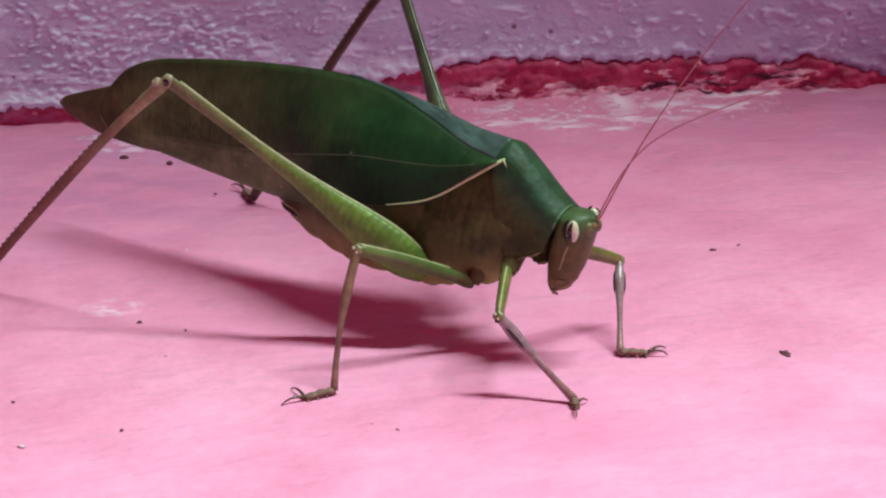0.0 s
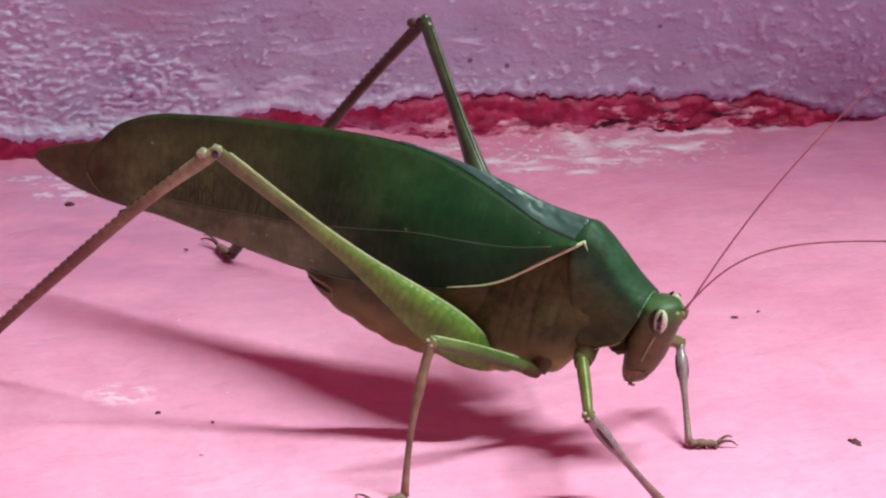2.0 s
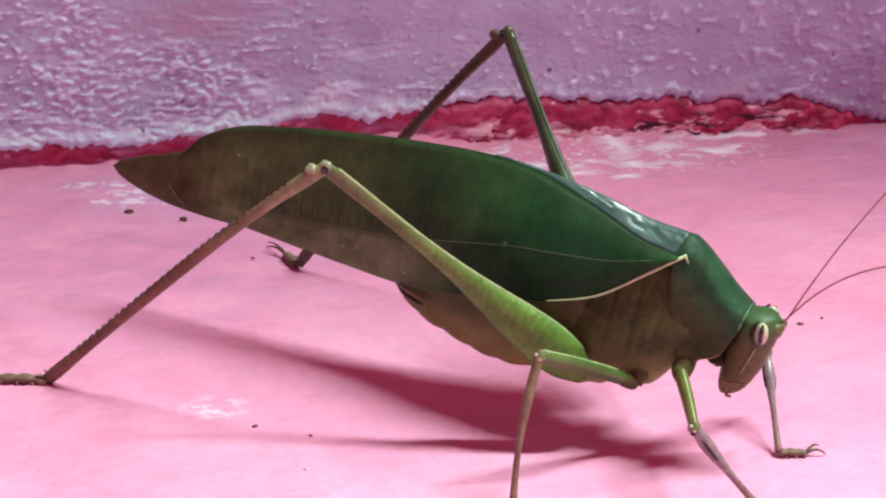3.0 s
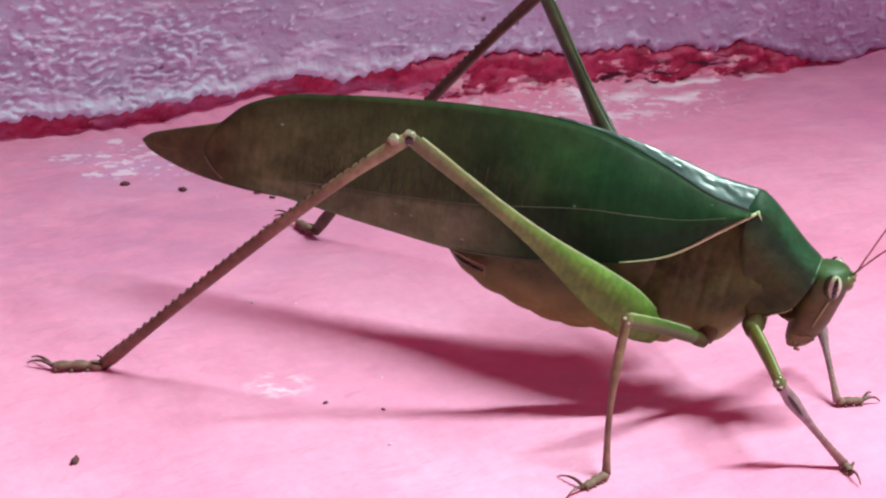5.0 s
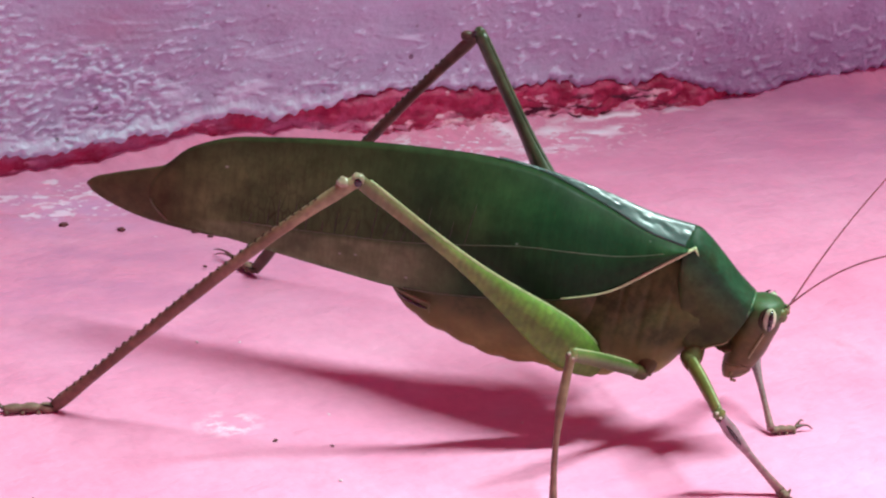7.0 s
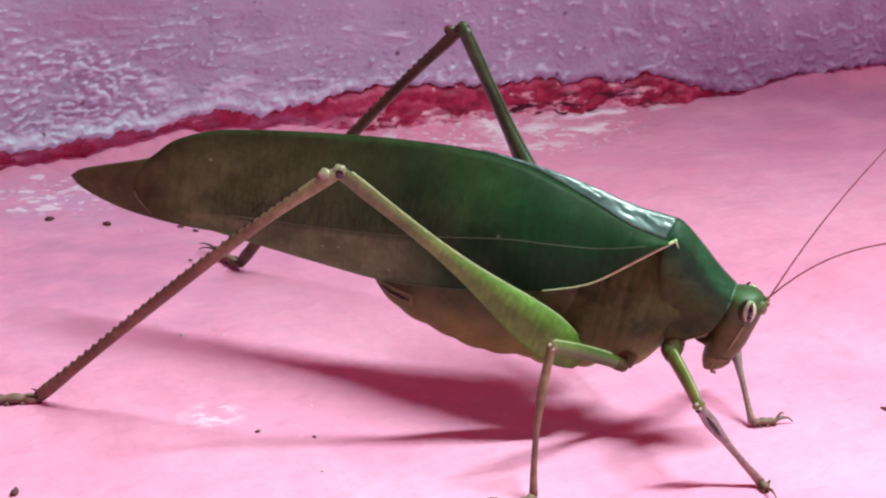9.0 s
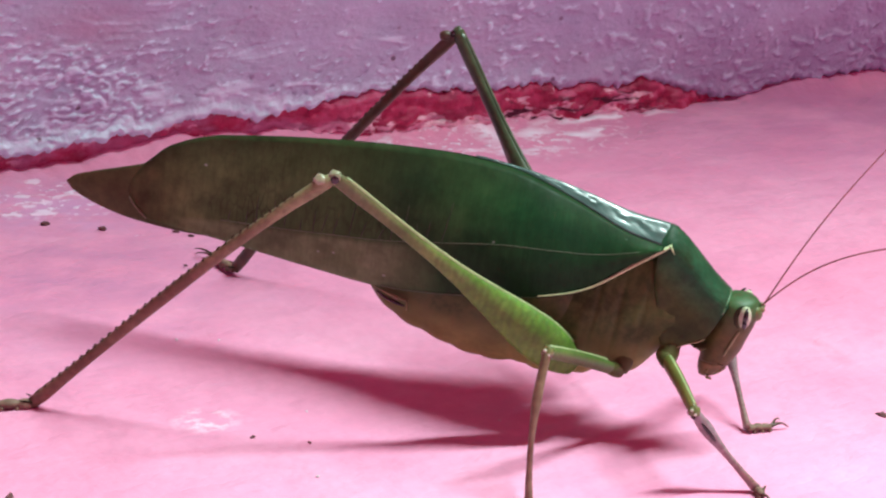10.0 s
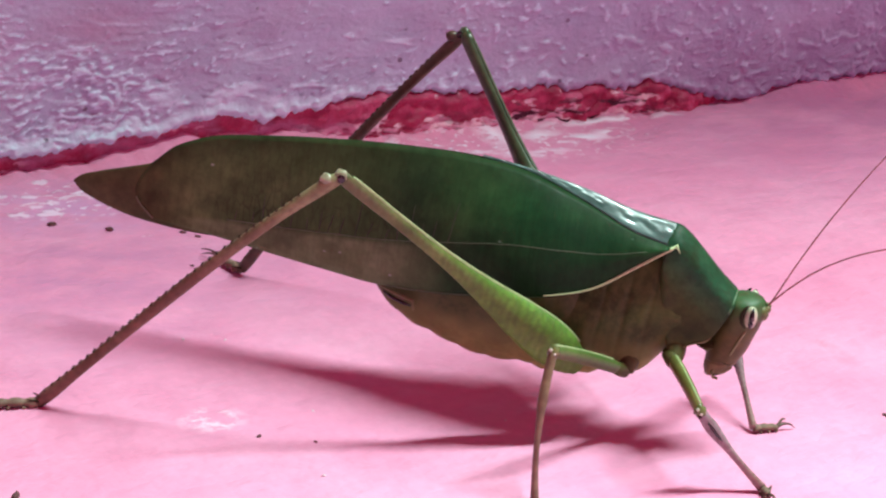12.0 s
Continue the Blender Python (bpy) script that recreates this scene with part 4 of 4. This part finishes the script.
        part("feeler_joint", blob((0.128, s * 0.045, 1.375), (0.030, 0.026, 0.030), 8, 10), FACE, base, "pale joint of a feeler")


def build_feelers():
    for (p1, p2, p3), reach, s in ((((0.19, -0.008, -0.038), (0.237, 0.422, 2.232), (0.626, -0.166, -0.254)), 1.45, 1),
                                   (((1.479, -1.176, 2.532), (-0.582, 0.137, -1.632), (2.164, -3.003, 1.817)), 1.12, -1)):
        run = []
        for t in np.linspace(0.12 if s > 0 else 0.012, reach, 70):
            run.append(tuple(b + a1 * t + a2 * t * t + a3 * t ** 3 for b, a1, a2, a3 in zip((0.107, 0.008, 1.37), p1, p2, p3)))
        part("antenna", tube(run, [0.0082 - 0.0038 * i / 69 for i in range(70)], 8), FEELER, katydid, "long thread-like reddish brown antenna")


def foot(name, ankle, pad, tips, owner, heel=0.045):
    """A jointed foot: three pads from the ankle, then two hooked claws."""
    a, p = Vector(ankle), Vector(pad)
    run, rad = [], []
    for i in range(19):
        t = i / 18
        run.append(a.lerp(p, t) + Vector((0, 0, 0.008 * math.sin(math.pi * t))))
        knob = abs(math.sin(2.9 * math.pi * t + 0.5)) ** 0.6 * (1 - 0.3 * t)
        rad.append((heel * (0.55 + 0.5 * knob), heel * (0.42 + 0.38 * knob)))
    tarsus = part(name, tube(run, rad, 10), FOOT, owner, "brown jointed foot")
    side = (p - a).cross(Vector((0, 0, 1))).normalized()
    for t in (0.30, 0.62, 0.94):
        for s in (-1, 1):
            q = a.lerp(p, t) + side * s * heel * 0.55
            part("toe_pad", blob((q.x, q.y, heel * 0.42), (heel * 0.45, heel * 0.42, heel * 0.40), 6, 8, 0.4, t * 9 + s), FOOT, tarsus, "pale lobed pad")
    for tip in tips:
        e = Vector(tip)
        mid = p.lerp(e, 0.55) + Vector((0, 0, 0.075))
        hook = [p.lerp(mid, t).lerp(mid.lerp(e, t), t) for t in np.linspace(0, 1, 9)]
        part("claw", tube(hook, [0.0165 - 0.0014 * i for i in range(9)], 8), CLAW, tarsus)


def spine_mesh():
    verts, faces = tube([(0, 0, 0), (0, 0, 0.007), (-0.014, 0, 0.015)], [0.012, 0.009, 0.002], 6, (0, 1, 0))
    me = bpy.data.meshes.new("spine")
    me.from_pydata([(x * CM, y * CM, z * CM) for x, y, z in verts], [], faces)
    me.materials.append(THORN)
    return me


SPINE = spine_mesh()


def hind_leg(side, hip, knee, ankle, pad, tips, skin, shin_skin, stout, bow):
    thigh = [(0, 0.09), (0.05, 0.155), (0.14, 0.195), (0.25, 0.175), (0.38, 0.124), (0.5, 0.083), (0.62, 0.061), (0.8, 0.053), (0.93, 0.056), (1, 0.053)]
    thigh = [(t, r * (1 + (stout - 1) * min(1.0, t / 0.5))) for t, r in thigh]
    femur = part("hind_femur", limb(hip, knee, thigh, 44, 18, 0.0, (0, 0, 1), 0.55 if side < 0 else 0.8), skin, katydid, "bright green thigh swollen at its base")
    h, k = Vector(hip), Vector(knee)
    side_way = (k - h).cross(Vector((0, 0, 1))).normalized()
    rise = side_way.cross((k - h).normalized())
    r_at = lambda t: float(smooth_at(thigh, np.array([t]))[0])  # noqa: E731
    ridge = [h.lerp(k, t) + rise * r_at(t) * 0.97 for t in np.linspace(0.06, 0.97, 40)]
    part("thigh_ridge", tube(ridge, [0.015] * 40, 8), RIDGE_GREEN if side < 0 else skin, femur, "pale upper ridge of the thigh")
    part("knee", blob(knee, (0.055, 0.05, 0.060), 12, 16, 0.3, side), PALE_KNEE if side < 0 else skin, femur, "knobbly knee")
    part("knee_lobe", blob(tuple(k + Vector((-0.105, -0.01, -0.040))), (0.062, 0.052, 0.048), 10, 14, 0.2, side + 3.0), PALE_KNEE if side < 0 else shin_skin, femur, "pale lobe over the knee joint")
    for s in (-1, 1):
        part("knee_spot", blob(tuple(k + side_way * s * 0.047 + Vector((-0.012, 0, -0.008))), (0.034, 0.014, 0.036), 8, 10), BLACK, femur, "dark knee spot")
    shin = [(0, 0.05), (0.05, 0.058), (0.15, 0.05), (0.5, 0.052), (0.9, 0.05), (0.97, 0.058), (1, 0.05)]
    skew = 0.65 if side < 0 else 0.0
    tibia = part("hind_tibia", limb(knee, ankle, shin, 30, 12, bow, (0, 0, 1), 0.85, 0.0, skew), shin_skin, katydid, "long thin spiny brown shin")
    a = Vector(ankle)
    for s in (-1, 1):
        part("spur", tube([a + Vector((0.02, s * 0.03, 0.03)), a + Vector((-0.03, s * 0.055, 0.04)), a + Vector((-0.075, s * 0.068, 0.045))], [0.013, 0.009, 0.003], 6), THORN, tibia, "dark spur at the ankle")
    across = (a - k).cross(Vector((0, 0, 1))).normalized()
    out = across.cross((a - k).normalized())
    turn = Matrix((-(a - k).normalized(), across, out)).transposed().to_4x4()
    for i in range(36):
        t = 0.12 + 0.84 * i / 35
        for s in (-1, 1):
            sp = new("spine", SPINE)
            sp.parent = tibia
            at = k.lerp(a, t) + out * 0.042 + across * 0.022 * s + Vector((0, 0, 4 * bow * t * (1 - t) * (1 + skew * (1 - 2 * t))))
            sp.matrix_local = Matrix.Translation(at * CM) @ turn @ pose(0, 0, 0, 18 * s, 0, 0)
    foot("hind_tarsus", ankle, pad, tips, katydid, 0.055)


def walking_leg(pair, hip, knee, ankle, pad, tips, shin_material):
    low = Vector(hip).lerp(Vector(knee), 0.14) + Vector((0.012, 0, -0.005)) if pair == "front" else Vector(hip)
    part(pair + "_coxa", limb((hip[0] + (0.05 if pair == "front" else 0.02), hip[1] * 0.6, hip[2] + 0.14), tuple(low), [(0, 0.098), (0.4, 0.088), (0.8, 0.078), (1, 0.062)] if pair == "front" else [(0, 0.10), (0.5, 0.092), (1, 0.066)], 10, 12, 0, (1, 0, 0), 0.9), TROCHANTER, katydid)
    femur = part(pair + "_femur", limb(hip, knee, [(0, 0.060), (0.2, 0.070), (0.6, 0.066), (0.92, 0.056), (1, 0.052)] if pair == "front" else [(0, 0.045), (0.2, 0.056), (0.6, 0.060), (0.92, 0.055), (1, 0.052)], 22, 12, 0.02, (0, 0, 1), 0.75), LEG if pair == "front" else MIDDLE_LEG, katydid, "green thigh")
    h, k = Vector(hip), Vector(knee)
    wide, far = (0.82, 0.22) if pair == "front" else (0.66, 0.15)
    part(pair + "_trochanter", limb(hip, tuple(h.lerp(k, far)), [(0, 0.088 * wide), (0.35, 0.096 * wide), (0.75, 0.088 * wide), (1, 0.070 * wide)], 12, 14, 0.006, (0, 0, 1), 0.85), TROCHANTER, femur, "olive brown joint of the hip")
    ridge = [h.lerp(k, t) + Vector((0, 0, 0.02 * 4 * t * (1 - t) + 0.066 - 0.012 * t)) for t in np.linspace(0.2, 0.98, 16)]
    part("thigh_ridge", tube(ridge, [0.011] * 16, 8), RIDGE_GREEN, femur, "pale upper ridge of the thigh")
    joint = part("knee", blob(knee, (0.052, 0.046, 0.052), 10, 14, 0.35, 2.0), KNEE, femur, "shiny olive knee")
    for s in (-1, 1):
        # highlights of the glossy knee, put on as small pale blobs
        for du, dz in ((-0.018, 0.026), (0.016, -0.008)):
            part("knee_spot", blob((k.x + du, k.y + s * 0.036, k.z + dz), (0.017, 0.014, 0.015), 6, 8), GLINT, joint, "painted glint on the knee")
        part("knee_patch", blob((k.x + 0.004, k.y + s * 0.034, k.z - 0.036), (0.024, 0.016, 0.018), 6, 8), BLACK, joint, "dark patch under the knee")
    bend = 0.0 if hip[1] > 0 else (-0.02 if pair == "front" else -0.042)
    swell = 0.058 if pair == "front" else 0.045
    tibia = part(pair + "_tibia", limb(knee, ankle, [(0, 0.045), (0.08, 0.046), (0.2, swell), (0.33, 0.05), (0.45, 0.038), (0.9, 0.036), (1, 0.042)], 26, 12, 0, (0, 0, 1), 0.85, bend), shin_material, katydid, "slender shin")
    if pair == "front":
        k, a = Vector(knee), Vector(ankle)
        w = (a - k).cross(Vector((0, 0, 1))).normalized()
        for s in (-1, 1):
            run = [k.lerp(a, t) + w * s * 0.040 + Vector((bend * 4 * t * (1 - t), 0, 0)) for t in np.linspace(0.12, 0.36, 9)]
            part("ear_slit", tube(run, [0.006, 0.013, 0.017, 0.018, 0.018, 0.018, 0.016, 0.012, 0.005], 8), BLACK, tibia, "dark ear slit")
    foot(pair + "_tarsus", ankle, pad, tips, katydid, 0.042)


build_wing(-1), build_wing(1), build_hind_wing(), build_trunk(), build_head(), build_feelers()
hind_leg(-1, (-1.335, -0.42, 0.70), (-3.335, -1.47, 2.41), (-5.62, -1.756, 0.05), (-5.975, -1.93, 0.045), ((-6.20, -1.84, 0.03), (-6.19, -1.95, 0.03)), THIGH, HIND_SHIN, 1.0, 0.075)
hind_leg(1, (-1.32, 0.42, 0.78), (-2.975, 1.53, 2.83), (-4.885, 1.618, 0.05), (-5.10, 1.765, 0.045), ((-5.40, 1.967, 0.03), (-5.36, 1.85, 0.03)), SHADED_THIGH, SHADED_SHIN, 1.25, 0.11)
walking_leg("middle", (-0.95, -0.26, 0.66), (-1.504, -1.231, 1.17), (-1.428, -1.697, 0.05), (-1.554, -1.94, 0.04), ((-1.785, -1.833, 0.02), (-1.66, -2.137, 0.02)), SHIN)
walking_leg("middle", (-0.95, 0.26, 0.66), (-1.60, 1.20, 1.10), (-1.80, 1.58, 0.05), (-1.95, 1.80, 0.04), ((-2.18, 1.72, 0.02), (-2.05, 2.0, 0.02)), SHIN)
walking_leg("front", (-0.62, -0.20, 0.88), (-0.27, -0.924, 0.75), (0.35, -0.69, 0.05), (0.41, -0.767, 0.04), ((0.434, -0.60, 0.02), (0.507, -0.919, 0.02)), PALE_SHIN)
walking_leg("front", (-0.36, 0.20, 0.98), (-0.118, 0.942, 0.66), (0.222, 0.382, 0.05), (0.425, 0.515, 0.04), ((0.497, 0.74, 0.02), (0.58, 0.62, 0.02)), PALE_SHIN)


# ---------------------------------------------------------------- crumbs on the floor
def crumb(x, y, size, flat, turn, material, label, seed):
    ob = mesh_object("crumb", *blob((0, 0, size * flat * 0.6), (size, size * 0.55, size * flat), 6, 9, 0.8, seed), material)
    ob.matrix_world = pose(x * CM, y * CM, 0, 0, 0, turn)
    tagged(ob, label, "crumb", "crumbs on the floor")


DARK = "tiny dark crumb of dirt on pink floor"
for i, (x, y, size, flat, turn) in enumerate(((3.11, 0.71, 0.045, 0.4, 10), (4.18, -1.57, 0.075, 0.35, -40), (-3.74, 1.27, 0.06, 0.5, 30), (-3.17, 1.26, 0.055, 0.5, -20),
                                              (-3.41, -4.07, 0.06, 0.5, 70), (-1.58, -2.83, 0.032, 0.5, 40), (-0.78, -4.84, 0.02, 0.5, 0), (3.33, 0.935, 0.03, 0.4, 60),
                                              (-2.3, 0.55, 0.024, 0.5, 0), (-2.9, -2.2, 0.018, 0.5, 0), (-1.11, -2.85, 0.022, 0.5, -30),
                                              (-1.87, -4.67, 0.022, 0.5, 0), (1.13, -4.07, 0.016, 0.5, 20), (1.36, -4.10, 0.020, 0.5, 0), (-2.43, 1.38, 0.045, 0.3, 10), (-2.28, 1.30, 0.035, 0.3, -15))):
    crumb(x, y, size * 0.85, flat, turn, DIRT, DARK, i * 1.7)
for i, (x, y, size) in enumerate(((-1.41, -5.37, 0.035), (-1.05, -3.4, 0.02), (0.55, -2.2, 0.015), (-1.92, -1.05, 0.022), (-1.13, -2.30, 0.018), (-2.30, -1.11, 0.022))):
    crumb(x, y, size, 0.3, 25 * i, CHALK, "tiny white paint chip on pink floor", 20 + i)


def motions():
    """The insect stands quite still through the clip."""
    here = pose(2.465 * CM, -2.40 * CM, 0, 0, 0, -15.3)
    walk(katydid, [(0, here), (12.0, here)])


motions()
